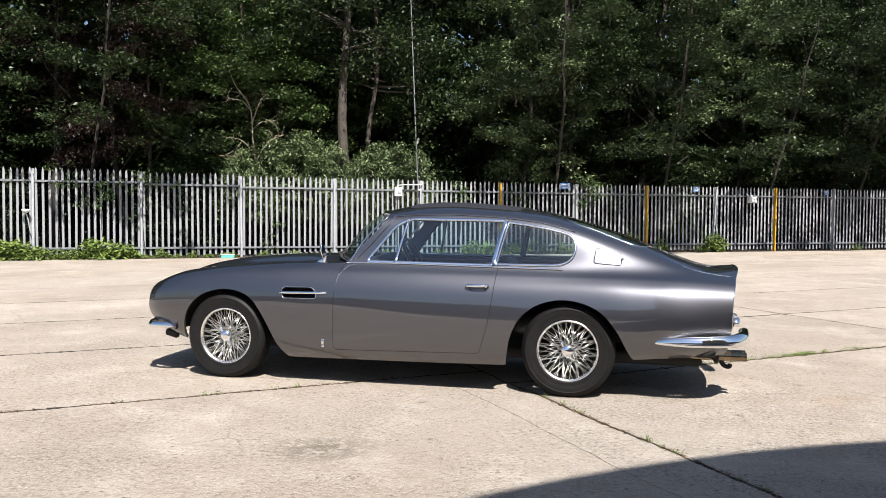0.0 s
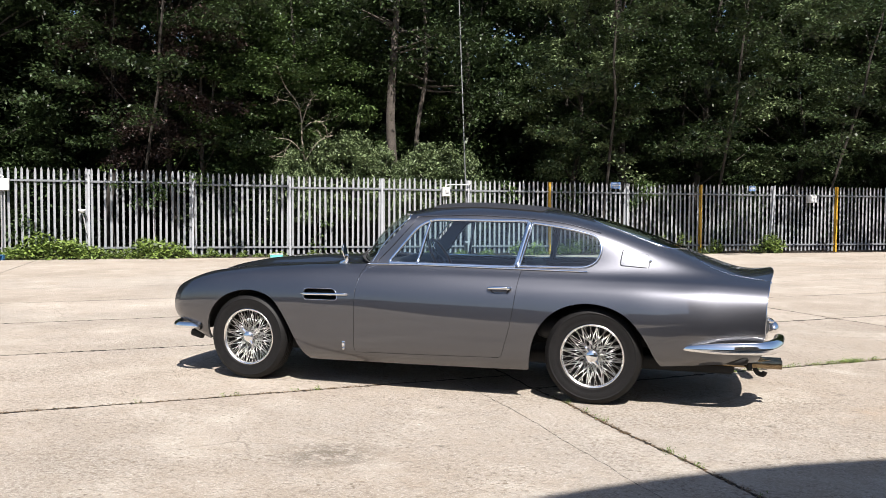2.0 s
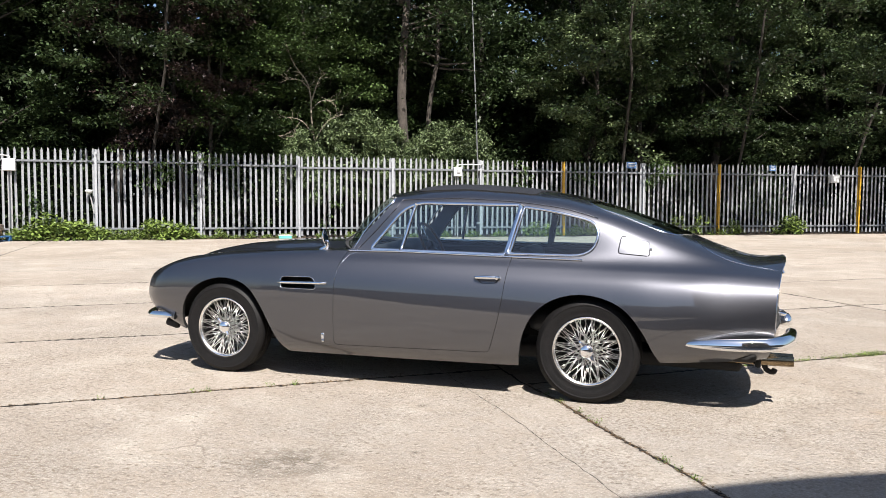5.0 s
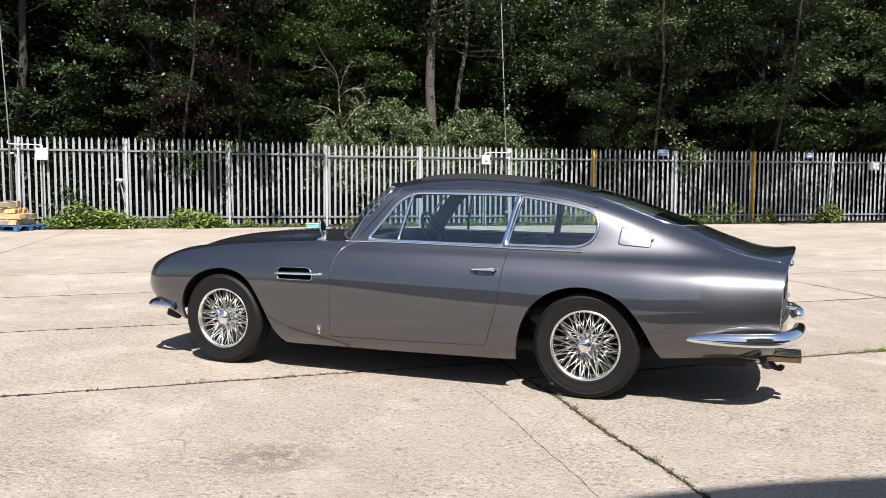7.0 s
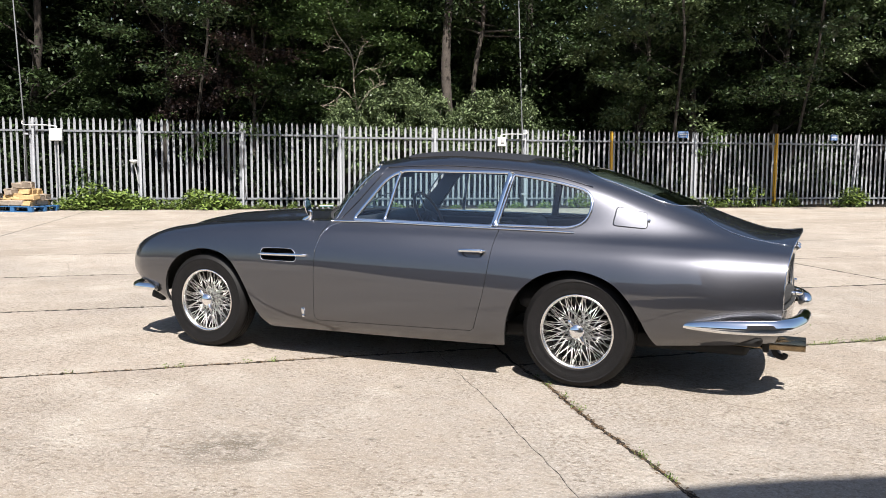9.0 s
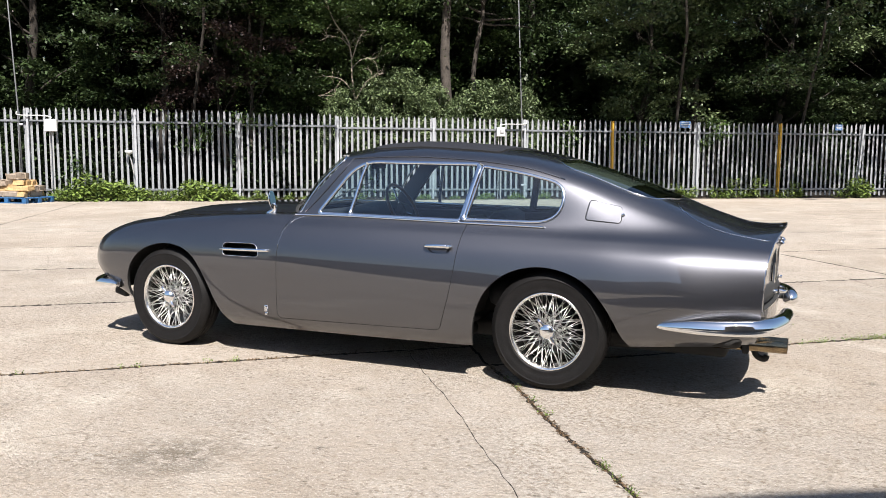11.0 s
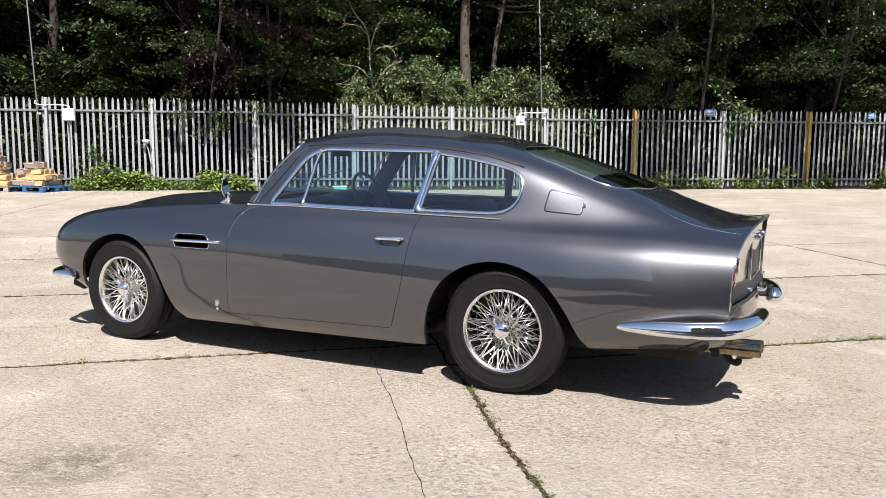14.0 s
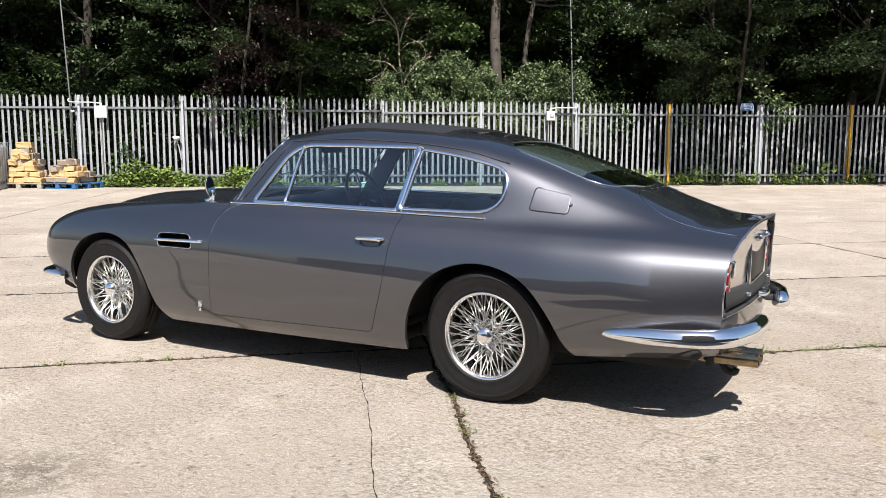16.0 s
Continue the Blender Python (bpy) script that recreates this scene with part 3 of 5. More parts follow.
for x in (-2.585, 0.0):
    for s in (-1, 1):
        wheel(x, s)


# ---------------------------------------------------------------- car: trim, lights, bumpers
RED_LENS = mat("red_lens", (0.11, 0.004, 0.004), 0.12, Coat_Weight=1.0)
AMBER_LENS = mat("amber_lens", (0.14, 0.028, 0.010), 0.15, Coat_Weight=1.0)
PLATE = mat("black_plate", (0.008, 0.008, 0.009), 0.35, Specular_IOR_Level=0.08)
ALLOY = varied("polished_alloy", (0.60, 0.59, 0.57), (0.72, 0.71, 0.69), 20, 0.16, 1.0, relief=0.02)
EXHAUST = varied("heat_tinted_steel", (0.14, 0.10, 0.06), (0.40, 0.31, 0.19), 12, 0.22, 1.0, relief=0.05)
WOOD_RIM = varied("wood_rim", (0.05, 0.022, 0.01), (0.12, 0.055, 0.022), 25, 0.3, relief=0.05)
CARPET = varied("dark_carpet", (0.012, 0.012, 0.014), (0.03, 0.03, 0.034), 40, 1.0, relief=0.4)
LINING = varied("head_lining", (0.10, 0.10, 0.10), (0.16, 0.16, 0.155), 30, 0.9, relief=0.2)
MIRROR = mat("mirror_glass", (0.40, 0.42, 0.44), 0.02, 1.0)
DIAL = mat("dial_face", (0.02, 0.02, 0.022), 0.2)


def shape_of(bm):
    bm.verts.index_update()
    out = [tuple(v.co) for v in bm.verts], [tuple(v.index for v in f.verts) for f in bm.faces]
    bm.free()
    return out


def skin(table):
    pts = table.reshape(-1, 3)

    def at(x, v, axis=2):
        """Half-width at (x, z), or height at (x, y) with axis=1."""
        other = 3 - axis
        d = (pts[:, 0] - x) ** 2 + (pts[:, axis] - v) ** 2
        i = np.argpartition(d, 4)[:4]
        k = 1 / (d[i] + 1e-7)
        return float((pts[i, other] * k).sum() / k.sum())
    return at


LOWER_AT, CABIN_AT, BONNET_AT = skin(LOWER), skin(CABIN), skin(BONNET)


def side_normal(at, x, z, s):
    e = 0.03
    g = Vector(((at(x + e, z) - at(x - e, z)) / (2 * e), (at(x, z + e) - at(x, z - e)) / (2 * e)))
    return Vector((-g.x, s, -g.y)).normalized()


def side_path(points, s, at, lift=0.0):
    out, nrm = [], []
    for x, z in points:
        n = side_normal(at, x, z, s)
        out.append(Vector((x, s * at(x, z), z)) + n * lift)
        nrm.append(n)
    return out, nrm


def ribbon(points, normals, width, depth, closed=False):
    """A flat bar with softened edges laid along a line on a surface."""
    n = len(points)
    prof = [(-.5, 0), (-.5, .55), (-.30, 1), (.30, 1), (.5, .55), (.5, 0)]
    verts, faces = [], []
    for i, (p, m) in enumerate(zip(points, normals)):
        a = points[(i + 1) % n] if closed or i < n - 1 else p
        b = points[i - 1] if closed or i > 0 else p
        side = (a - b).normalized().cross(m).normalized()
        verts += [p + side * (u * width) + m * (v * depth) for u, v in prof]
    k = len(prof)
    for i in range(n if closed else n - 1):
        j = (i + 1) % n
        faces += [(i * k + q, i * k + (q + 1) % k, j * k + (q + 1) % k, j * k + q) for q in range(k)]
    if not closed:
        faces += [tuple(range(k)), tuple((n - 1) * k + q for q in reversed(range(k)))]
    return verts, faces


def dense(points, step=0.03):
    out = []
    for p, q in zip(points, points[1:]):
        n = max(int(math.dist(p, q) / step), 1)
        out += [tuple(np.array(p) + (np.array(q) - np.array(p)) * i / n) for i in range(n)]
    return out + [points[-1]]


def curve(points, n=10):
    """A smooth line through points."""
    p = np.array(points, float)
    q = np.vstack([2 * p[0] - p[1], p, 2 * p[-1] - p[-2]])
    out = []
    for i in range(1, len(q) - 2):
        for t in np.arange(n) / n:
            out.append(0.5 * (2 * q[i] + (q[i + 1] - q[i - 1]) * t + (2 * q[i - 1] - 5 * q[i] + 4 * q[i + 1] - q[i + 2]) * t**2 + (3 * q[i] - q[i - 1] - 3 * q[i + 1] + q[i + 2]) * t**3))
    return [Vector(v) for v in out + [p[-1]]]


def trim(s):
    # window frames, divider, belt strip and gutter
    for outline, w in ((WINDOW_DOOR, .024), (WINDOW_QUARTER, .018)):
        pts, nrm = side_path(grown(outline, 0.004 if w > .02 else -0.004), s, CABIN_AT, -0.003)
        car_part("window_frame", ribbon(pts, nrm, w, 0.012, True), SATIN, label="bright metal window frame")
    for a, b, w in (((-1.262, .898), (-1.190, 1.205), .022), ((-.537, .893), (-.462, 1.203), .030)):
        pts, nrm = side_path(dense([a, b]), s, CABIN_AT, -0.002)
        car_part("window_pillar", ribbon(pts, nrm, w, 0.014), SATIN)
    pts = [Vector((x, s * (BELT(x)[1] + .002), BELT(x)[2])) for x in np.arange(-1.64, -0.04, 0.03)]
    nrm = [Vector((0, s, 0.45)).normalized()] * len(pts)
    car_part("belt_strip", ribbon(pts, nrm, .011, .009), CHROME, label="chrome strip under the windows")
    line = dense([(-1.575, .905), (-1.445, 1.045), (-1.335, 1.172)]) + [(x, RAIL(x)[2] + .006) for x in np.arange(-1.30, 0.02, 0.03)]
    pts, nrm = side_path(line, s, CABIN_AT, 0.0)
    car_part("gutter", ribbon(pts, nrm, .006, .006), PAINT)
    # wing vent: dark box behind, chrome bar across, thin rim
    v, f = grid(np.array([[(x, s * .66, z) for z in (.60, .74)] for x in (-2.16, -1.76)]))
    car_part("vent_back", (v, f), BLACK)
    pts, nrm = side_path(grown(VENT, 0.002), s, LOWER_AT, -0.003)
    car_part("vent_rim", ribbon(pts, nrm, .0045, .005, True), SATIN)
    pts, nrm = side_path(dense([(-2.112, .668), (-1.742, .674)], .04), s, LOWER_AT, 0.006)
    car_part("vent_bar", tube(pts, [.007] + [.010] * (len(pts) - 2) + [.008], 8), CHROME, label="chrome bar across the wing vent")
    # bright tube standing in for the lit edge along the door's front curve
    pts, nrm = side_path(dense([(-1.56, .886), (-1.625, .862), (-1.668, .80), (-1.688, .70)], .02), s, LOWER_AT, 0.0005)
    car_part("door_edge_glint", tube(pts, .0011, 6), SATIN)
    # black strip added behind the door gap so it shows as shade
    edge = [q for q in dense(DOOR + DOOR[:1], .02) if q[1] < .87]
    k = max(range(len(edge)), key=lambda i: math.dist(edge[i], edge[i - 1]))
    pts, nrm = side_path(edge[k:] + edge[:k], s, LOWER_AT, -0.016)
    car_part("door_gap_backing", ribbon(pts, nrm, .036, .003), BLACK)
    # handle
    y = LOWER_AT(-.62, .75)
    bar = curve([(-.706, s * (y + .002), .748), (-.695, s * (y + .020), .753), (-.64, s * (y + .030), .757), (-.575, s * (y + .026), .757), (-.545, s * (y + .004), .755)], 6)
    handle = car_part("door_handle", tube(bar, list(np.interp(np.linspace(0, 1, len(bar)), [0, .15, .5, .85, 1], [.006, .010, .012, .012, .009])), 8), CHROME, label="chrome door handle")
    car_part("push_button", tube([(-.560, s * y, .755), (-.560, s * (y + .034), .755)], .011, 12), CHROME, handle)
    # black patch on the uncut skin for the shadow below the handle
    cup = rounded([(-.70, .752), (-.55, .752), (-.565, .716), (-.675, .716)], .025)
    pts, nrm = side_path(cup, s, LOWER_AT, 0.0015)
    mid = Vector((-.625, s * (LOWER_AT(-.625, .735) - 0.006), .735))
    n = len(pts)
    car_part("handle_shadow", ([*pts, mid], [(i, (i + 1) % n, n) for i in range(n)]), BLACK, handle)
    # emblem low on the wing
    ey = LOWER_AT(-1.772, .305)
    car_part("emblem", merged(shape_of(box(.022, .006, .040, (-1.772, s * (ey + .004), .318), .003)), shape_of(box(.018, .006, .016, (-1.770, s * (ey + .003), .285), .004))), SATIN, label="small bright rectangular emblem")


both(trim)


def fuel_flap():
    """A lid standing a hair proud of the rear quarter, in a thin dark seam."""
    edge = dense(FLAP + FLAP[:1], .01)[:-1]
    c = np.mean(np.array(edge), axis=0)

    def terms(x, z):
        u, v = x - c[0], z - c[1]
        return np.array([1, u, v, u * u, u * v, v * v])

    spots = [(x, z) for x in np.linspace(c[0] - .1, c[0] + .1, 9) for z in np.linspace(c[1] - .055, c[1] + .055, 7)]
    fit = np.linalg.lstsq(np.array([terms(*q) for q in spots]), np.array([CABIN_AT(*q) for q in spots]), rcond=None)[0]

    def ring(outline, k, lift):
        return [Vector((x, -float(terms(x, z) @ fit) - lift, z)) for x, z in [tuple(c + (np.array(p) - c) * k) for p in outline]]

    seam = np.array([ring(grown(edge, .005), 1, -.003), ring(grown(edge, .0035), 1, .0010), ring(grown(edge, -.001), 1, .0010)])
    lid = np.array([ring(edge, 1, -.002), ring(edge, 1, .0022), ring(grown(edge, -.0015), 1, .0030)] + [ring(grown(edge, -.0015), k, .0030) for k in (.97, .93, .8, .6, .4, .2, .02)])
    car_part("fuel_flap", grid(np.concatenate([lid, lid[:, :1]], axis=1)), PAINT, label="hinged fuel filler flap")
    # black ring laid on the skin in place of the shaded gap round the lid
    car_part("flap_gap_line", grid(np.concatenate([seam, seam[:, :1]], axis=1)), BLACK)


fuel_flap()
# plain black boxes added to stop sunlight leaking through under the car
for s in (-1, 1):
    car_part("arch_light_block", box(.16, .62, .42, (-2.07, s * .40, .42), .02), BLACK)
car_part("engine_bay_light_block", box(1.15, .96, .42, (-2.42, 0, .50), .05), BLACK)
car_part("cabin_light_block", box(.05, 1.38, .55, (-1.80, 0, .57), .01), BLACK)
car_part("flap_lock", tube([(.353, -CABIN_AT(.353, .948) + .004, .948), (.353, -CABIN_AT(.353, .948) - .012, .948)], .008, 10), CHROME)

# screen surrounds
ring = [Vector((x, -y, z)) for x, y, z in base] + [Vector((x, y, z)) for x, y, z in reversed(base[:-1])]
ring_up = [Vector((x, y, z)) for x, y, z in screen[1:, 0]] + [Vector((x, y, z)) for x, y, z in head[1:]] + [Vector((x, -y, z)) for x, y, z in reversed(head[:-1])] + [Vector((x, -y, z)) for x, y, z in reversed(screen[1:-1, 0])]
car_part("screen_surround", tube(ring + ring_up, .0065, 6, True), SATIN, label="bright windscreen surround")
pts = [Vector((x, y, CABIN_AT(x, abs(y), 1) + .002)) for x, y in dense(REAR_WINDOW + REAR_WINDOW[:1], .03)[:-1]]
car_part("rear_surround", tube(pts, .0035, 6, True), SATIN, label="bright rear window surround")

# highlight along the boot lid's edge, modelled as a thin satin tube
seam = [q for q in dense(BOOT, .02) if q[0] < 1.09]
pts = [Vector((x, y, CABIN_AT(x, abs(y), 1) + .0005)) for x, y in seam]
k = max(range(len(pts)), key=lambda i: (pts[i] - pts[i - 1]).length)
pts = pts[k:] + pts[:k]
car_part("boot_edge_glint", tube(pts, .0018, 6), SATIN, label="thin bright tube standing for the highlight on the boot lid's edge")

# wipers
for y0 in (-.34, .18):
    k = int(np.argmin(abs(base[:, 1] - abs(y0))))
    p = Vector((base[k][0] - .03, y0, base[k][2] + .01))
    q = Vector((base[k][0] + .10, y0 + .34, base[k][2] + .125))
    car_part("wiper", tube([p, p * .5 + q * .5 + Vector((-.012, 0, .012)), q], [.006, .005, .003], 6), BLACK)

# nose: closing panel with dark grille opening, bumper corner, indicator
nose_edge = np.vstack([LOWER[0], BONNET[0][1:]])
rows = []
for k in np.linspace(-1, 1, 15):
    r = nose_edge.copy()
    r[:, 1] *= k
    r[:, 0] -= 0.05 * (1 - k * k)
    rows.append(r)
car_part("grille", grid(np.array(rows)), BLACK, label="dark grille opening in the nose")


def front_bumper(s):
    line = curve([(-3.02, .742, .378), (-3.12, .742, .378), (-3.24, .708, .375), (-3.31, .60, .375), (-3.36, .42, .375), (-3.39, .2, .375)], 6)
    line = [Vector((x, s * y, z)) for x, y, z in line]
    verts, faces = [], []
    n = len(line)
    for i, p in enumerate(line):
        d = (line[min(i + 1, n - 1)] - line[max(i - 1, 0)]).normalized()
        out = d.cross(Vector((0, 0, 1))) * s
        h = .030 * min(1, .35 + i / 6)
        for a in np.linspace(0, 2 * np.pi, 12, endpoint=False):
            lift = math.sin(a) * (1.25 if math.sin(a) > 0 else .45) - .2
            verts.append(p + out * (math.cos(a) * .026) + Vector((0, 0, lift * h)))
    faces = [(i * 12 + k, i * 12 + (k + 1) % 12, (i + 1) * 12 + (k + 1) % 12, (i + 1) * 12 + k) for i in range(n - 1) for k in range(12)]
    faces += [tuple(range(12)), tuple((n - 1) * 12 + k for k in range(12))]
    car_part("front_bumper", (verts, faces), CHROME, label="chrome front corner bumper")
    car_part("tow_bracket", box(.11, .05, .055, (-3.13, s * .60, .30), .015, Matrix.Rotation(radians(14), 4, "Y")), BLACK)


both(front_bumper)


def rear_bumper(s):
    line = curve([(.555, .745, .404), (.66, .772, .408), (.82, .785, .412), (.96, .765, .416), (1.075, .690, .416), (1.142, .55, .418), (1.168, .40, .420), (1.172, .27, .422)], 6)
    line = [Vector((x, s * y, z)) for x, y, z in line]
    n = len(line)
    verts = []
    for i, p in enumerate(line):
        d = (line[min(i + 1, n - 1)] - line[max(i - 1, 0)]).normalized()
        out = Vector((d.y, -d.x, 0)).normalized() * s * -1
        if out.dot(Vector((p.x - .2, p.y, 0))) < 0:
            out = -out
        t = i / (n - 1)
        h = float(np.interp(t, [0, .06, .25, .6, .92, .96, .985, 1], [.005, .022, .043, .052, .054, .045, .028, .006]))
        w = float(np.interp(t, [0, .1, .5, .93, .97, 1], [.006, .024, .042, .044, .034, .006]))
        for a in np.linspace(0, 2 * np.pi, 16, endpoint=False):
            c, sn = math.cos(a), math.sin(a)
            verts.append(p + out * (abs(c) ** .8 * (1 if c > 0 else -1) * w) + Vector((0, 0, (sn * 1.25 if sn > 0 else sn * .4) * h - .2 * h)))
    faces = [(i * 16 + k, i * 16 + (k + 1) % 16, (i + 1) * 16 + (k + 1) % 16, (i + 1) * 16 + k) for i in range(n - 1) for k in range(16)]
    faces += [tuple(range(16)), tuple((n - 1) * 16 + k for k in range(16))]
    bmp = car_part("rear_bumper", (verts, faces), CHROME, label="chrome rear corner bumper")
    car_part("bumper_bracket", box(.08, .04, .03, (1.10, s * .46, .415), .006), BLACK, bmp)


both(rear_bumper)

# tail: valance, recessed panel, dark lower strip, lamps, plate
tail_low, tail_up = LOWER[-1][:14], np.vstack([LOWER[-1][13:], CABIN[-1][1:]])


def tail_sheet(edge, inset, shrink, cols=21):
    rows = []
    for k in np.linspace(-1, 1, cols):
        r = edge.copy()
        r[:, 1] *= k * shrink
        mid = np.array([0, 0, (edge[0][2] + edge[-1][2]) / 2])
        r[:, 2] = mid[2] + (r[:, 2] - mid[2]) * shrink
        r[:, 0] += 0.055 * (1 - k * k) * np.clip(edge[:, 1] / .6, 0, 1) - inset
        rows.append(r)
    return np.array(rows)


car_part("rear_valance", grid(tail_sheet(tail_low, 0, 1)), PAINT)
out_rim, in_rim = tail_sheet(tail_up, 0, 1), tail_sheet(tail_up, .035, .955)
car_part("tail_panel", grid(in_rim), ALLOY, label="bright tail panel")
rim_out = np.vstack([out_rim[0], out_rim[1:, -1], out_rim[-1][::-1][1:], out_rim[::-1][1:, 0]])
rim_in = np.vstack([in_rim[0], in_rim[1:, -1], in_rim[-1][::-1][1:], in_rim[::-1][1:, 0]])
car_part("tail_rim", grid(np.array([rim_out, rim_in])), BLACK, label="dark inner edge of the tail opening")
car_part("tail_bead", tube([Vector(p) + Vector((.001, 0, 0)) for p in rim_out[:-1]], .0028, 6, True), SATIN)


def tail_x(y):
    return 1.058 + 0.056 * (1 - (y / .68) ** 2)


def tail_corner(s):
    """The rounded lower corner of the tail opening."""
    zs, ws, xs = tail_up[:, 2], tail_up[:, 1], tail_up[:, 0]
    low, R = zs[0], .105

    def on_rim(y, z):
        w = float(np.interp(z, zs[:18], ws[:18]))
        k = min(y / w, 1)
        return Vector((float(np.interp(z, zs[:18], xs[:18])) + .055 * (1 - k * k) + .001, s * y, z))

    wide = float(np.interp(low + R, zs[:18], ws[:18]))
    arcs = []
    for depth in (0, .030):
        arcs.append([on_rim(wide - R + R * math.sin(a) + .004, low + R - R * math.cos(a)) - Vector((depth, 0, 0)) for a in np.linspace(0, math.pi / 2, 13)])
    corner = [on_rim(float(np.interp(low + R * f, zs[:18], ws[:18])) - R * (1 - f2), low + R * f - .001) for f, f2 in [(0, i / 6) for i in range(7)] + [(i / 6, 1) for i in range(1, 7)]]
    car_part("tail_corner", grid(np.array([corner, arcs[0], arcs[1]])), PAINT, smooth=False)


both(tail_corner)
strip = []
for y in np.linspace(-.60, .60, 25):
    dip = .025 * (y / .6) ** 2
    strip.append([(tail_x(y) - .03, y, .508 + dip * .4), (tail_x(y) - .006, y, .52 + dip * .4), (tail_x(y) - .006, y, .580 + dip), (tail_x(y) - .03, y, .592 + dip)])
car_part("tail_strip", grid(np.array(strip)), BLACK, label="dark strip under the tail panel")


def tail_lamp(s):
    y = .556 * s
    turn = Matrix.Rotation(radians(7) * s, 4, "Z")
    x = tail_x(y) - .030
    lamp = car_part("tail_lamp", box(.030, .056, .235, (x, y, .640), .012, turn), CHROME, label="chrome tail lamp housing")
    for name, z, h, m, lab in (("reflector", .580, .085, RED_LENS, "red lens"), ("stop_lens", .650, .048, RED_LENS, "red lens"), ("indicator", .704, .046, AMBER_LENS, "amber lens")):
        car_part(name, box(.026, .042, h, (x + .010, y, z), .009, turn), m, lamp, lab)
    car_part("lamp_recess", box(.02, .125, .24, (x - .001, .562 * s, .622), .006, turn), BLACK, lamp)
    car_part("reversing_lamp", box(.022, .034, .075, (tail_x(.46) - .024, .470 * s, .685), .008, turn), CHROME, lamp)


both(tail_lamp)
plate = car_part("plate_frame", merged(*[shape_of(b) for b in (
    box(.016, .44, .010, (1.094, 0, .770), .004), box(.016, .44, .010, (1.094, 0, .588), .004),
    box(.016, .010, .19, (1.094, -.215, .679), .004), box(.016, .010, .19, (1.094, .215, .679), .004))]), CHROME, label="chrome number plate frame")
car_part("plate", box(.012, .416, .172, (1.090, 0, .679), .003), PLATE, plate, "black number plate")
for y in (-.09, .09):
    car_part("plate_lamp", tube(curve([(1.08, y, .780), (1.112, y, .795), (1.124, y, .782)], 4), .017, 10), CHROME, plate)
for y in (-.30, .30):
    car_part("boot_catch", tube([(tail_x(y) - .02, y, .555), (tail_x(y) + .016, y, .555)], .010, 10), CHROME)
car_part("boot_handle", tube(curve([(tail_x(0), -.07, .525), (1.145, -.05, .52), (1.145, .05, .52), (tail_x(0), .07, .525)], 5), .011, 8), CHROME)

# exhausts and what hangs under the tail
for y in (-.44, -.335):
    outer, inner = .031, .027
    n = 20
    v, f = [], []
    for x, r in ((.60, outer), (1.185, outer), (1.185, inner), (.95, inner)):
        v += [(x, y + r * math.cos(2 * math.pi * k / n), .285 + r * math.sin(2 * math.pi * k / n)) for k in range(n)]
    for o in range(3):
        f += [(o * n + k, o * n + (k + 1) % n, (o + 1) * n + (k + 1) % n, (o + 1) * n + k) for k in range(n)]
    car_part("tailpipe", (v, f), EXHAUST, label="heat-tinted steel tailpipe")
car_part("pipe_clamp", box(.035, .20, .085, (.985, -.387, .285), .012), BLACK)
car_part("silencer", tube(curve([(-.3, -.38, .22), (.2, -.38, .24), (.62, -.383, .285)], 6), .05, 12), BLACK)
car_part("hanger", tube(curve([(1.02, -.383, .25), (1.04, -.383, .215), (1.075, -.383, .205), (1.085, -.383, .225)], 4), .016, 8), BLACK)

# ---------------------------------------------------------------- car: underside and wheel housings
for x in (-2.585, 0.0):
    for s in (-1, 1):
        v, f = [], []
        n = 22
        for y in (.44, .745):
            for k in range(n + 1):
                a = math.pi * (.07 + .86 * k / n)
                v.append((x + (.045 if x < -1 else 0) + .49 * math.cos(a), s * y, .25 + .465 * math.sin(a)))
        f = [(k, k + 1, n + 2 + k, n + 1 + k) for k in range(n)] + [tuple(range(n + 1))]
        car_part("wheel_housing", (v, f), BLACK)
car_part("underbody", merged(shape_of(box(3.95, .90, .10, (-1.08, 0, .25), .03)), shape_of(box(1.50, 1.46, .08, (-1.26, 0, .245), .03)), shape_of(box(.55, 1.28, .10, (.70, 0, .345), .03))), BLACK)

# ---------------------------------------------------------------- car: interior
car_part("cabin_floor", box(1.25, 1.38, .04, (-1.125, 0, .31), .01), CARPET)
car_part("tunnel", box(1.7, .26, .20, (-.95, 0, .42), .06), CARPET)
for s in (-1, 1):
    card = np.array([[(x, s * (min(LOWER_AT(x, max(z, .735) if x > -.52 else z), .74 if z < .85 else .635) - .055), max(z, .735) if x > -.52 else z) for z in (.30, .45, .60, .75, .845, .868)] for x in np.linspace(-1.66, .25, 20)])
    car_part("door_card", grid(card), LEATHER)
lining = CABIN[4:118, 20:].copy()
lining[:, :, 2] -= .022
lining[:, :, 1] *= .985
car_part("headlining", patch_bm(lining), LINING)
# dashboard with a hood over the dials
dash = []
for y in np.linspace(-.60, .60, 25):
    up = .035 * math.exp(-((y - .36) / .17) ** 4)
    dash.append([(-1.78, y, .885), (-1.62, y, .905 + up * .6), (-1.50, y, .895 + up), (-1.455, y, .865 + up), (-1.47, y, .80), (-1.50, y, .70), (-1.58, y, .60)])
car_part("dashboard", grid(np.array(dash)), LEATHER, label="black padded dashboard")
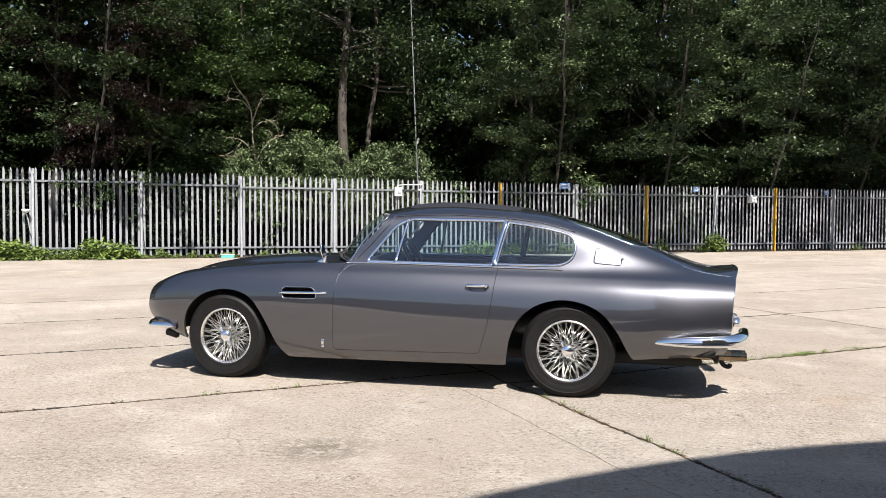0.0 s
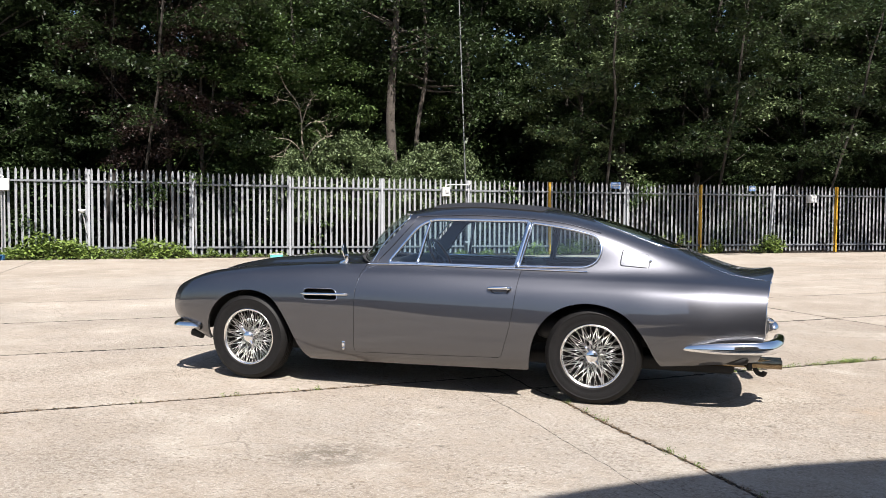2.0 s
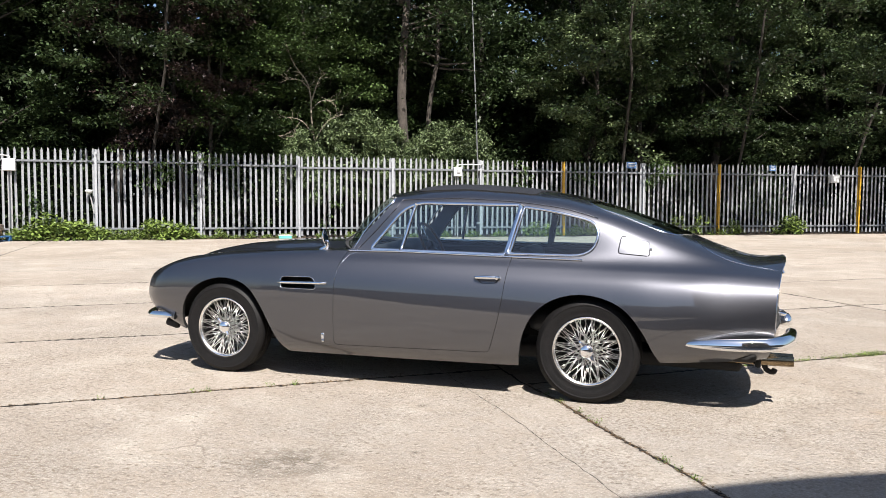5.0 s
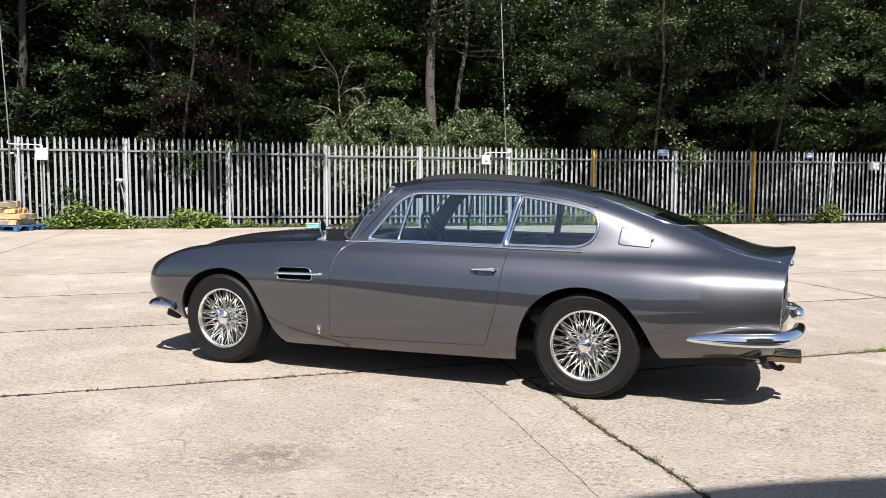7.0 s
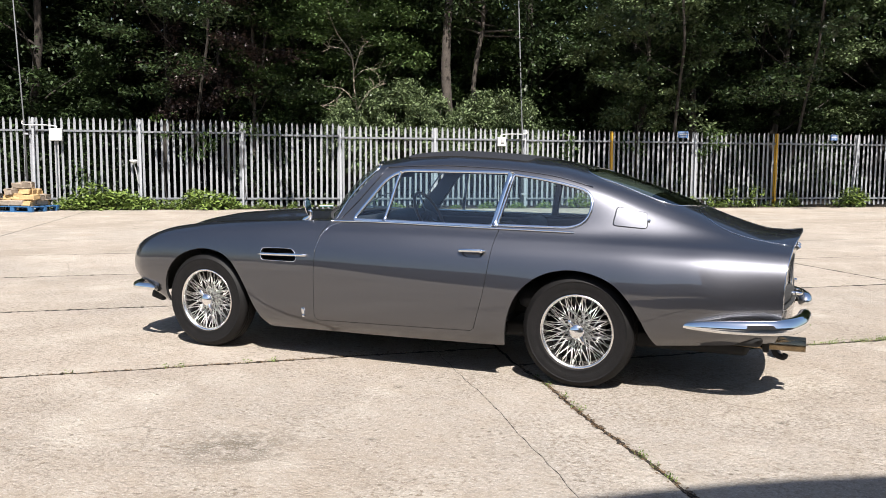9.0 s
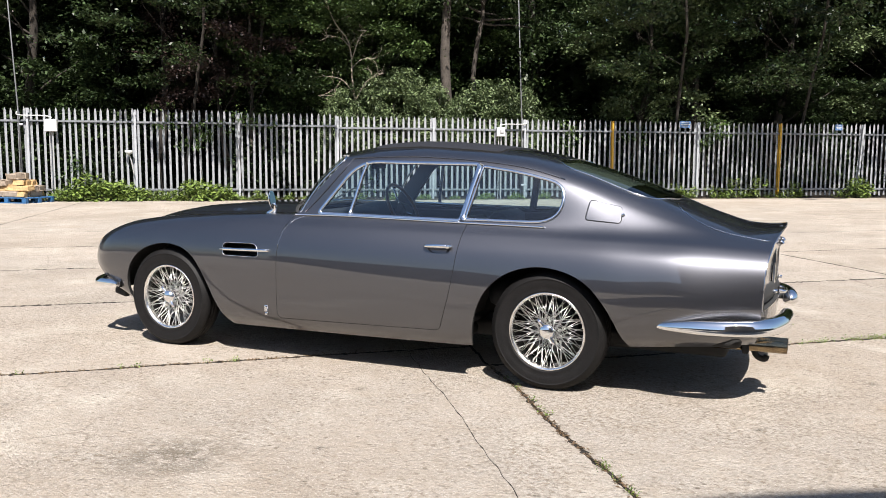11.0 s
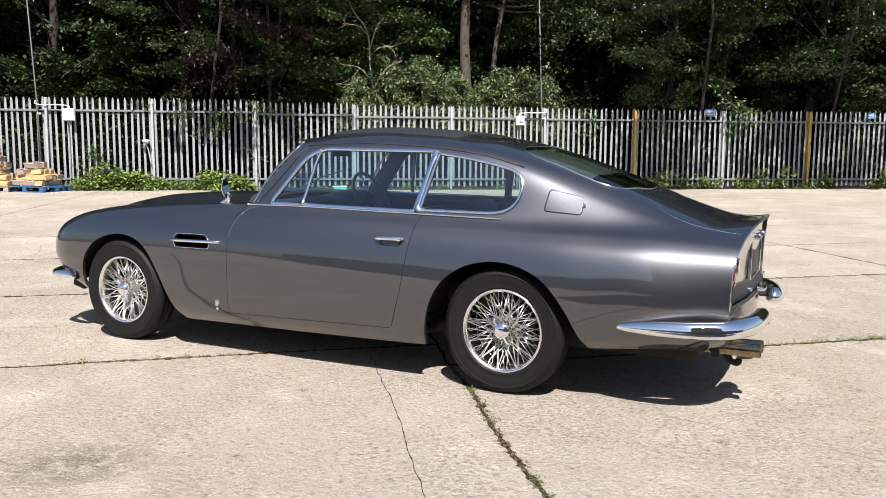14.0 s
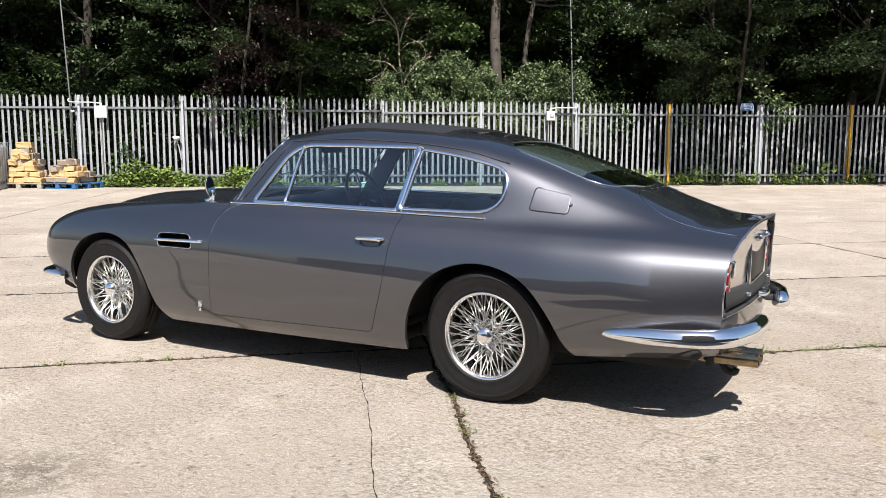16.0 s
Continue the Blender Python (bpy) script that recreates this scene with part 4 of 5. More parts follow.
for i, (y, z, r) in enumerate(((.29, .835, .045), (.43, .835, .045), (.12, .80, .026), (.05, .80, .026), (-.03, .80, .026))):
    dial = car_part("dial", lathe([(.001, 0), (r * .92, 0), (r * .95, -.006), (r, -.006), (r, .01)], 20), DIAL)
    dial.matrix_basis = Matrix.Translation((-1.463, y, z)) @ Matrix.Rotation(radians(90), 4, "Z")
# steering wheel on the far side
hub_at, tilt = Vector((-1.415, .36, .88)), Matrix.Rotation(radians(62), 4, "Y")
rim_pts = [hub_at + tilt @ Vector((.185 * math.cos(a), .185 * math.sin(a), 0)) for a in np.linspace(0, 2 * math.pi, 40, endpoint=False)]
steer = car_part("steering_wheel", tube(rim_pts, .012, 8, True), WOOD_RIM, label="thin-rimmed wooden steering wheel")
for a in (0, 120, 240):
    q = hub_at + tilt @ Vector((.18 * math.cos(radians(a + 180)), .18 * math.sin(radians(a + 180)), 0))
    car_part("steering_spoke", tube([hub_at + Vector((-.02, 0, -.01)), q], .007, 6), SATIN, steer)
car_part("steering_column", tube([hub_at, hub_at + Vector((-.25, 0, -.13))], [.035, .03], 12), BLACK, steer)


def seat(x, y, back_top, depth):
    cushion = box(.50, .50, .16, (x, y, .47), .06, None)
    ob = car_part("seat", cushion, LEATHER, label="dark leather seat")
    lean = Matrix.Rotation(radians(16), 4, "Y")
    h = back_top - .46
    car_part("seat_back", box(.13, .48, h, (x + .27 + h * .12, y, .46 + h / 2), .055, lean), LEATHER, ob)
    for k in (-.12, 0, .12):
        car_part("bolster", box(.03, .10, h * .8, (x + .195 + h * .12, y + k, .46 + h / 2), .014, lean), LEATHER, ob)


for y in (-.33, .33):
    seat(-.98, y, .90, .5)
for y in (-.30, .30):
    seat(-.18, y, .84, .45)
car_part("parcel_shelf", box(.42, 1.05, .03, (.42, 0, .84), .01), CARPET)
# mirrors: one on the near wing, one inside
mx, mz = -1.837, BONNET_AT(-1.837, .60, 1)
for s in (-1,):
    foot = curve([(mx - .05, s * .60, mz - .012), (mx + .0, s * .605, mz + .015), (mx + .01, s * .612, mz + .045), (mx + .004, s * .618, mz + .062)], 5)
    mirror = car_part("wing_mirror", tube(foot, list(np.linspace(.024, .010, len(foot))), 10), CHROME, label="chrome wing mirror on a short stem")
    shell = bmesh.new()
    bmesh.ops.create_uvsphere(shell, u_segments=20, v_segments=12, radius=1)
    bmesh.ops.scale(shell, vec=(.026, .034, .060), verts=shell.verts)
    for v in shell.verts:
        v.co.x = min(v.co.x, 0.0)
    bmesh.ops.rotate(shell, matrix=Matrix.Rotation(radians(-8), 3, "Y"), verts=shell.verts)
    bmesh.ops.translate(shell, vec=(mx - .002, s * .62, mz + .082), verts=shell.verts)
    car_part("mirror_shell", shell, CHROME, mirror)
    face = [(.001, .030 * math.cos(a), .055 * math.sin(a)) for a in np.linspace(0, 2 * math.pi, 24, endpoint=False)]
    turn = Matrix.Rotation(radians(-8), 3, "Y")
    face = [turn @ Vector(p) + Vector((mx - .001, s * .62, mz + .082)) for p in face]
    car_part("mirror_glass", (face, [tuple(range(24))]), MIRROR, mirror, "silvered mirror glass", smooth=False)
car_part("rear_view_mirror", box(.02, .20, .05, (-1.42, 0, 1.19), .01), BLACK)
for y in (-.33, .33):
    car_part("sun_visor", box(.15, .32, .015, (-1.33, y, 1.235), .006, Matrix.Rotation(radians(12), 4, "Y")), LINING)


# ---------------------------------------------------------------- ground: soil sheet and concrete slabs
def plane_sheet(size, z):
    bm = bmesh.new()
    bmesh.ops.create_grid(bm, x_segments=40, y_segments=40, size=size)
    bmesh.ops.translate(bm, vec=(0, 0, z), verts=bm.verts)
    return bm


GROUND = part("ground", plane_sheet(600, -0.0018), SOIL)
tagged(GROUND, "bare soil under and beyond the concrete yard", "ground", kind="structure")

FENCE_AT = Vector((-11.2, 15.68))            # foot of the post of bay 0
BAY = Vector((2.268, 1.533))                 # from post to post
ALONG = BAY.normalized()
TO_YARD = Vector((ALONG.y, -ALONG.x))
LANE = Vector((0.76, 0.65))                  # the way the slab lanes run
ACROSS = Vector((-0.593, 0.805))
LANE_AT = Vector((-0.197, -0.722))           # a place on the open cross joint


TURN = math.atan2(ALONG.y, ALONG.x)


def fence_point(k, out=0.0):
    """A place on the fence line, in bays, and so far out into the yard."""
    p = FENCE_AT + BAY * k + TO_YARD * out
    return p.x, p.y


def clipped(poly, p, n):
    """The part of a polygon on the n side of p."""
    out = []
    for a, b in zip(poly, poly[1:] + poly[:1]):
        da, db = (a - p).dot(n), (b - p).dot(n)
        if da >= 0:
            out.append(a)
        if da * db < 0:
            out.append(a + (b - a) * (da / (da - db)))
    return out


def joint_width(p, way):
    """Lane joints, the open cross joint, the hairline beside it, other cross joints."""
    if abs(way.dot(LANE)) > 0.9:
        return 0.026 if (p - LANE_AT).dot(ACROSS) < 2 else 0.034
    a = (p - LANE_AT).x * 0.807 + (p - LANE_AT).y * 0.595
    return 0.018 if -0.03 < a < 0.05 else 0.003 if abs(a + 0.425) < 0.03 else 0.028


def slab(corners, rng):
    """A cast slab with crumbled edges; top at 0."""
    poly = [Vector(c) for c in corners]
    poly = clipped(poly, FENCE_AT + TO_YARD * 0.55, TO_YARD)
    if len(poly) < 3:
        return None
    mid = sum(poly, Vector((0, 0))) / len(poly)
    near = (mid - Vector((0, 0))).length < 9
    step = 0.02 if near else 0.6
    ring = []
    for a, b in zip(poly, poly[1:] + poly[:1]):
        n = max(int((b - a).length / step), 1)
        inward = Vector((-(b - a).y, (b - a).x)).normalized()
        gap = joint_width((a + b) / 2, (b - a).normalized())
        for i in range(n):
            q = a + (b - a) * (i / n)
            wander = (noise.noise(Vector((q.x * 1.6, q.y * 1.6, 0))) * 0.026 + noise.noise(Vector((q.x * 7, q.y * 7, 5))) * 0.014) if near else 0
            crumb = max(noise.noise(Vector((q.x * 26, q.y * 26, 3))), 0) * max(gap, 0.003) * 1.6 if near else 0
            ring.append(q + inward * (gap * 0.5 + crumb) + Vector((0.2, -0.98)) * wander if abs((b - a).normalized().dot(LANE)) > 0.9 else q + inward * (gap * 0.5 + crumb) + Vector((0.98, 0.2)) * wander)
    m = len(ring)
    c = Vector((mid.x, mid.y))
    top = [(*(q + (c - q).normalized() * 0.005), 0.0) for q in ring]
    lip = [(q.x, q.y, -0.0012) for q in ring]
    low = [(q.x, q.y, -0.03) for q in ring]
    found = geometry.delaunay_2d_cdt([Vector(p[:2]) for p in top], [], [list(range(m))], 1, 1e-6)
    verts = [(v.x, v.y, 0.0) for v in found[0]]
    faces = [tuple(f) for f in found[2]]
    o = len(verts)
    for k in range(2):
        faces += [(o + k * m + i, o + k * m + m + i, o + k * m + m + (i + 1) % m, o + k * m + (i + 1) % m) for i in range(m)]
    return verts + top + lip + low, faces


def lane_point(a, n):
    p = LANE_AT + LANE * a + ACROSS * n
    return p.x, p.y


def lay_slabs():
    rng = random.Random(4)

    def one(a0, a1, n0, n1):
        s = slab([lane_point(a0, n0), lane_point(a1, n0), lane_point(a1, n1), lane_point(a0, n1)], rng)
        if s:
            part("slab", s, CONCRETE, GROUND)

    for i in range(-1, 15):
        n0 = 0.97 + 2.37 * i - (4.7 if i < 0 else 0)
        cuts = [0.0, -0.425] + [-5.84 - 5.4 * k for k in range(6)]
        for a1, a0 in zip(cuts, cuts[1:]):
            one(a0, a1, n0, 0.97 + 2.37 * (i + 1))
    for i in range(-1, 15):
        n0 = 0.45 + 2.37 * i - (4.7 if i < 0 else 0)
        cuts = [0.0] + [5.3 + 5.4 * k for k in range(8)]
        for a0, a1 in zip(cuts, cuts[1:]):
            one(a0, a1, n0, 0.45 + 2.37 * (i + 1))


# ---------------------------------------------------------------- fence
def pale_shape():
    xs, ys = (-.0315, -.020, 0, .020, .0315), (0, .018, .003, .018, 0)
    verts, faces = [], []
    for off in (0.0, 0.004):
        for z in (0.06, 2.22):
            verts += [(x, y + off, z) for x, y in zip(xs, ys)]
        verts += [(-.026, ys[1] + off - .012, 2.30), (0, ys[2] + off - 0.012, 2.365), (.026, ys[3] + off - .012, 2.30)]
    for o in (0, 13):
        f = [(o + i, o + i + 1, o + 6 + i, o + 5 + i) for i in range(4)]
        f += [(o + 5, o + 6, o + 10), (o + 6, o + 7, o + 11, o + 10), (o + 7, o + 8, o + 12, o + 11), (o + 8, o + 9, o + 12)]
        faces += f if o else [tuple(reversed(g)) for g in f]
    edge = [0, 5, 10, 11, 12, 9, 4]
    faces += [(a, b, b + 13, a + 13) for a, b in zip(edge, edge[1:])]
    return verts, faces


def post_shape():
    bm = box(0.055, 0.008, 2.34, (0, -.05, 1.17))
    other = merged(shape_of(bm), shape_of(box(0.055, 0.008, 2.34, (0, .05, 1.17))), shape_of(box(0.006, 0.092, 2.34, (0, 0, 1.17))))
    return other


def rail_shape():
    return merged(shape_of(box(2.72, 0.006, 0.05, (1.375, -.012, 0), 0.0015)), shape_of(box(2.72, 0.045, 0.006, (1.375, 0.010, .022))))


def build_fence():
    pale, post, rail = to_mesh("pale", pale_shape(), GALV), to_mesh("post", post_shape(), GALV), to_mesh("rail", rail_shape(), GALV_DULL)
    yellow = to_mesh("post", post_shape(), YELLOW)
    turn = math.degrees(math.atan2(ALONG.y, ALONG.x))
    rng = random.Random(8)
    for k in range(-9, 19):
        x, y = fence_point(k)
        bright = k in (3, 5, 7, 9)
        bay = thing("fence_panel", "galvanised steel palisade fence bay with " + ("a yellow painted post" if bright else "a bare steel post"),
                    "fence", (x, y, 0), "palisade fence bays")
        bay.rotation_euler = (0, 0, radians(turn))
        bay.scale = (1, 1, float(np.interp(k, [-3, -2, 0, 2, 4], [1.05, 1.045, 1.0, .99, .982])))     # the bays stand a little taller to the west
        p = part("post", yellow if bright else post, None, bay, "yellow painted post" if bright else "")
        p.matrix_basis = pose(0, -.03, 0, rng.uniform(-.6, .6), 3.2 if k == 6 else rng.uniform(-.5, .5), 0)
        for z in (0.27, 2.02):
            r = part("rail", rail, None, bay)
            r.location = (0.0, 0, z)
        for i in range(17):
            q = part("pale", pale, None, bay)
            q.matrix_basis = pose(0.081 + i * 0.1617, 0.018, rng.uniform(-.02, .02), rng.uniform(-.4, .4), rng.uniform(-.5, .5), rng.uniform(-4, 4))


# ---------------------------------------------------------------- trees and plants
def leaves(centres, count, spread, size, rng, flat=0.5, droop=0.3, thin=0.75):
    """Many small leaves round each centre, as numpy tables of corners and quads."""
    c = np.repeat(np.asarray(centres, float), count, axis=0)
    n = len(c)
    spread = np.repeat(np.broadcast_to(spread, (len(centres),)), count)
    off = rng.normal(size=(n, 3)) * spread[:, None] * np.array([1.15, 1.15, thin])
    p = c + off
    yaw = rng.uniform(0, 2 * np.pi, n)
    tilt = rng.normal(0, flat, n) - droop
    roll = rng.normal(0, flat, n)
    long = np.stack([np.cos(yaw) * np.cos(tilt), np.sin(yaw) * np.cos(tilt), np.sin(tilt)], 1)
    side = np.stack([-np.sin(yaw) * np.cos(roll), np.cos(yaw) * np.cos(roll), np.sin(roll)], 1)
    s = size * rng.uniform(0.65, 1.3, n)[:, None]
    up = np.cross(long, side)
    quad = np.stack([p, p + long * s * 0.45 + side * s * 0.30 + up * s * 0.06, p + long * s, p + long * s * 0.45 - side * s * 0.30 + up * s * 0.06], 1)
    return quad.reshape(-1, 3)


def leaf_mesh(name, corners, material):
    n = len(corners) // 4
    me = bpy.data.meshes.new(name)
    me.vertices.add(4 * n)
    me.vertices.foreach_set("co", corners.astype(np.float32).ravel())
    me.loops.add(4 * n)
    me.loops.foreach_set("vertex_index", np.arange(4 * n, dtype=np.int32))
    me.polygons.add(n)
    me.polygons.foreach_set("loop_start", np.arange(0, 4 * n, 4, dtype=np.int32))
    me.polygons.foreach_set("loop_total", np.full(n, 4, dtype=np.int32))
    me.materials.append(material)
    me.update(calc_edges=True)
    return me


def bent(a, b, bow, n, rng):
    a, b = np.array(a, float), np.array(b, float)
    off = rng.normal(size=3) * bow
    return [tuple(a + (b - a) * t + off * math.sin(math.pi * t) + rng.normal(size=3) * bow * 0.12) for t in np.linspace(0, 1, n)]


def make_tree(seed, height, low, wide, thickness, count=300, per=62, size=0.17, material=None, limbs=26, reach=0.0):
    """Trunk and limbs, and a crown of leaf clumps at the limbs' ends."""
    rng = np.random.default_rng(seed)
    lean = rng.normal(0, 0.4, 2)
    if reach:
        lean = (lean[0] * .5, -reach)
    top = np.array([lean[0], lean[1], height * 0.93])
    trunk = bent((0, 0, -0.1), top, 0.35, 9, rng)
    rad = list(np.linspace(thickness, 0.03, 9))
    rad[0] *= 1.35
    shapes = [tube(trunk, rad, 9)]
    centres = []
    t = np.array(trunk)
    tips = 0
    while len(centres) < count:
        f = rng.uniform(0, 1)
        z = low + (height - low) * f
        base_f = min(max((z / height) * 0.82 - 0.05, 0.05), 0.97)
        base_p = np.array([np.interp(base_f, np.linspace(0, 1, 9), t[:, i]) for i in range(3)])
        a = rng.uniform(0, 2 * np.pi)
        r = wide * (0.35 + 0.65 * math.sin(math.pi * (0.18 + 0.78 * f)) ** 0.8) * rng.uniform(0.45, 1.08)
        tip = np.array([base_p[0] + r * math.cos(a), base_p[1] + r * math.sin(a) - reach * 0.55, z + rng.normal(0, 0.25)])
        limb = bent(base_p, tip, 0.22, 5, rng)
        if tips < limbs:
            shapes.append(tube(limb, list(np.linspace(thickness * 0.28 * (1 - 0.6 * f), 0.008, 5)), 5))
        tips += 1
        # a flat spray round the tip, hanging at its rim
        size_of = rng.uniform(0.30, 0.62)
        for _ in range(6):
            off = rng.normal(0, size_of, 2)
            centres.append(tip + np.array([off[0], off[1], 0.10 * rng.normal() - 0.35 * (off @ off)]))
    centres = np.array(centres)
    spread = rng.uniform(0.10, 0.22, len(centres))
    return merged(*shapes), leaf_mesh("crown", leaves(centres, per, spread, size, rng, 0.45, 0.2, 0.55), material or LEAF)


def plant_woods():
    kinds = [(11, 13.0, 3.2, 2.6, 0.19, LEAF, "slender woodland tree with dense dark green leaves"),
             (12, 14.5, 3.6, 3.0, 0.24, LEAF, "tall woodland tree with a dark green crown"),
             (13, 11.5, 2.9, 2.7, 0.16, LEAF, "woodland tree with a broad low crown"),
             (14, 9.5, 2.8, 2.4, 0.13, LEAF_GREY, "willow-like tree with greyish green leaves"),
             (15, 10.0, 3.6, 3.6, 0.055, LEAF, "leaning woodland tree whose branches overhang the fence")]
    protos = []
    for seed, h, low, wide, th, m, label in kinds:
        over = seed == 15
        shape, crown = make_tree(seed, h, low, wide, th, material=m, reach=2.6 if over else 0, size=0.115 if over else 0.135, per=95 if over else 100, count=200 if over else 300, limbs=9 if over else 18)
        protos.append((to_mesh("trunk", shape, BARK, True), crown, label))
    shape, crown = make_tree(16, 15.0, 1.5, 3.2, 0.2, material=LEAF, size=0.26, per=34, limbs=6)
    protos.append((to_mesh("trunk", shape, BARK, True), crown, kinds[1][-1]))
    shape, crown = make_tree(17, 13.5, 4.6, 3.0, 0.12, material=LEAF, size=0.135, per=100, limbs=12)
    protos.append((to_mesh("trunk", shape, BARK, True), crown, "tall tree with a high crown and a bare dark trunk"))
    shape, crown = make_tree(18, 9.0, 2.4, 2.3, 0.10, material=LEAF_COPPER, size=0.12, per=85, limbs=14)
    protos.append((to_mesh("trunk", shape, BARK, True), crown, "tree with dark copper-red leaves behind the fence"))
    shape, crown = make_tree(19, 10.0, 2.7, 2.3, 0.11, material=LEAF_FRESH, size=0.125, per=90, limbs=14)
    protos.append((to_mesh("trunk", shape, BARK, True), crown, "young tree with fresh green sunlit leaves behind the fence"))
    rng = random.Random(21)
    spots = [(-1.15, 2.6, 4), (-1.65, 2.1, 3), (-.45, 3.2, 5), (-.15, 4.4, 5), (.2, 3.3, 5), (.55, 4.9, 5), (1.45, 5.2, 5)]
    for row, (back, step, k0, k1) in enumerate([(3.4, 1.1, -9, 17), (6.6, 1.6, -9, 18), (9.6, 1.3, -12, 21)]):
        k = k0
        while k < k1:
            spots.append((k + rng.uniform(-.35, .35), back + rng.uniform(-.7, .9), row))
            k += step * rng.uniform(0.8, 1.2)
    spots += [(k, 1.3, 3) for k in (-7.6, -6.2, -4.9, 3.9, 5.4, 7.0, 8.6, 9.8, 11.3, 13.2)]
    for k, back, row in spots:
        if row == 0 and (-1.3 < k < 2.0 or 2.1 < k < 3.4):
            continue
        trunk, crown, label = protos[6 if row < 2 and -3.4 < k < -1.6 else rng.choice([0, 2, 3, 2] if row == 0 else [4] if row == 3 else [5] if row == 2 else [7] if row == 4 else [8] if row == 5 else [0, 1, 1, 2])]
        x, y = fence_point(k, -back)
        tree = thing("tree", label, "tree", (x, y, -0.04), "trees behind the fence")
        s = rng.uniform(0.85, 1.15)
        tree.scale = (s, s, s * rng.uniform(0.95, 1.1))
        tree.rotation_euler = (0, 0, TURN + rng.uniform(-.75, .75) if row == 3 else rng.uniform(0, 6.28))
        part("trunk", trunk, BARK, tree)
        part("crown", crown, LEAF, tree)


def feature_trees():
    """The pale trunk with its thinner neighbour, and the bare snag beside it."""
    rng = np.random.default_rng(5)
    for at, r, h, bend in (((-9.33, 19.35), .21, 12.5, .25), ((-8.75, 19.9), .10, 10.0, .5)):
        tree = thing("tree", "tall tree with a bare pale trunk behind the fence", "tree", (*at, -.04), "trees behind the fence")
        line = bent((0, 0, -.1), (.35, .3, h), bend, 12, rng)
        limbs, c = [], []
        for _ in range(34):
            f = rng.uniform(.52, .98)
            p = np.array([np.interp(f, np.linspace(0, 1, 12), np.array(line)[:, i]) for i in range(3)])
            a = rng.uniform(0, 6.28)
            q = p + np.array([math.cos(a), math.sin(a), rng.uniform(-.2, .5)]) * rng.uniform(1.0, 2.6)
            limbs.append(tube(bent(p, q, .15, 5, rng), [.05, .035, .025, .015, .008], 5))
            c += [q + rng.normal(0, .4, 3) for _ in range(8)]
        part("trunk", merged(tube(line, list(np.linspace(r, .04, 12)), 12), *limbs), PALE_BARK, tree, smooth=True)
        part("crown", leaf_mesh("crown", leaves(c, 55, rng.uniform(.16, .4, len(c)), .14, rng), LEAF), LEAF, tree)
    # the dead sapling: a crooked stem, side branches, fine twigs
    snag = thing("snag", "bare pale dead sapling standing among the shrubs", "dead tree", (-11.62, 17.2, -.04))
    snag.rotation_euler = (0, 0, TURN)
    stems = [([(.25, 0, 0), (.18, 0, 2.2), (.02, 0, 3.5), (-.02, 0, 4.3), (-.14, .05, 4.75), (-.50, .1, 5.25), (-.78, .1, 5.95)], .034),
             ([(.0, 0, 4.1), (.22, -.1, 4.75), (.45, -.1, 5.0)], .018),
             ([(.02, 0, 3.9), (.30, .1, 4.15), (.72, .1, 4.2)], .018),
             ([(-.05, 0, 4.5), (-.35, -.1, 4.75), (-.75, -.15, 4.75)], .016),
             ([(.08, 0, 3.1), (-.30, .1, 3.55), (-.85, .1, 3.65)], .018),
             ([(.10, 0, 2.9), (.45, -.1, 3.5), (.95, -.1, 3.75)], .018),
             ([(.12, 0, 2.6), (-.45, -.15, 3.0), (-1.0, -.2, 3.05)], .016)]
    twigs = []
    for line, r in stems:
        pts = curve(line, 6)
        twigs.append(tube(pts, list(np.linspace(r, r * .35, len(pts))), 6))
        for _ in range(7):
            p = np.array(pts[rng.integers(len(pts) // 2, len(pts))])
            d = rng.normal(0, 1, 3) * (1, .5, .8) + (0, 0, .4)
            twigs.append(tube(bent(p, p + d / np.linalg.norm(d) * rng.uniform(.25, .6), .05, 4, rng), [.007, .006, .004, .003], 4))
    part("trunk", merged(*twigs), DEADWOOD, snag, smooth=True)
    # forked pale stems deeper in the wood
    x, y = fence_point(-.90, -2.6)
    fork = thing("tree", "slender tree forking into pale bare stems", "tree", (x, y, -.04), "trees behind the fence")
    fork.rotation_euler = (0, 0, TURN)
    limbs = [tube(curve(line, 6), list(np.linspace(r, r * .4, 6 * (len(line) - 1) + 1)), 7) for line, r in (
        ([(0, 0, -.1), (-.05, 0, 2.0), (-.02, 0, 3.4), (-.05, 0, 5.6), (.05, 0, 8.0)], .085),
        ([(-.02, 0, 3.2), (.25, -.1, 4.4), (.38, -.1, 5.4), (.60, 0, 6.4)], .035),
        ([(.20, -.1, 4.2), (.30, -.2, 5.0), (.28, -.2, 5.9)], .022),
        ([(0, 0, 2.6), (.65, -.1, 3.9), (1.15, -.1, 4.6)], .024),
        ([(-.03, 0, 3.0), (-.5, .1, 4.2), (-.75, .1, 5.4)], .026))]
    part("trunk", merged(*limbs), PALE_BARK, fork, smooth=True)
    c = [(rng.normal(0, 1.0), rng.normal(0, .8), rng.uniform(5.6, 9.0)) for _ in range(130)]
    part("crown", leaf_mesh("crown", leaves(c, 70, rng.uniform(.12, .26, len(c)), .12, rng, .45, .2, .55), LEAF), LEAF, fork)


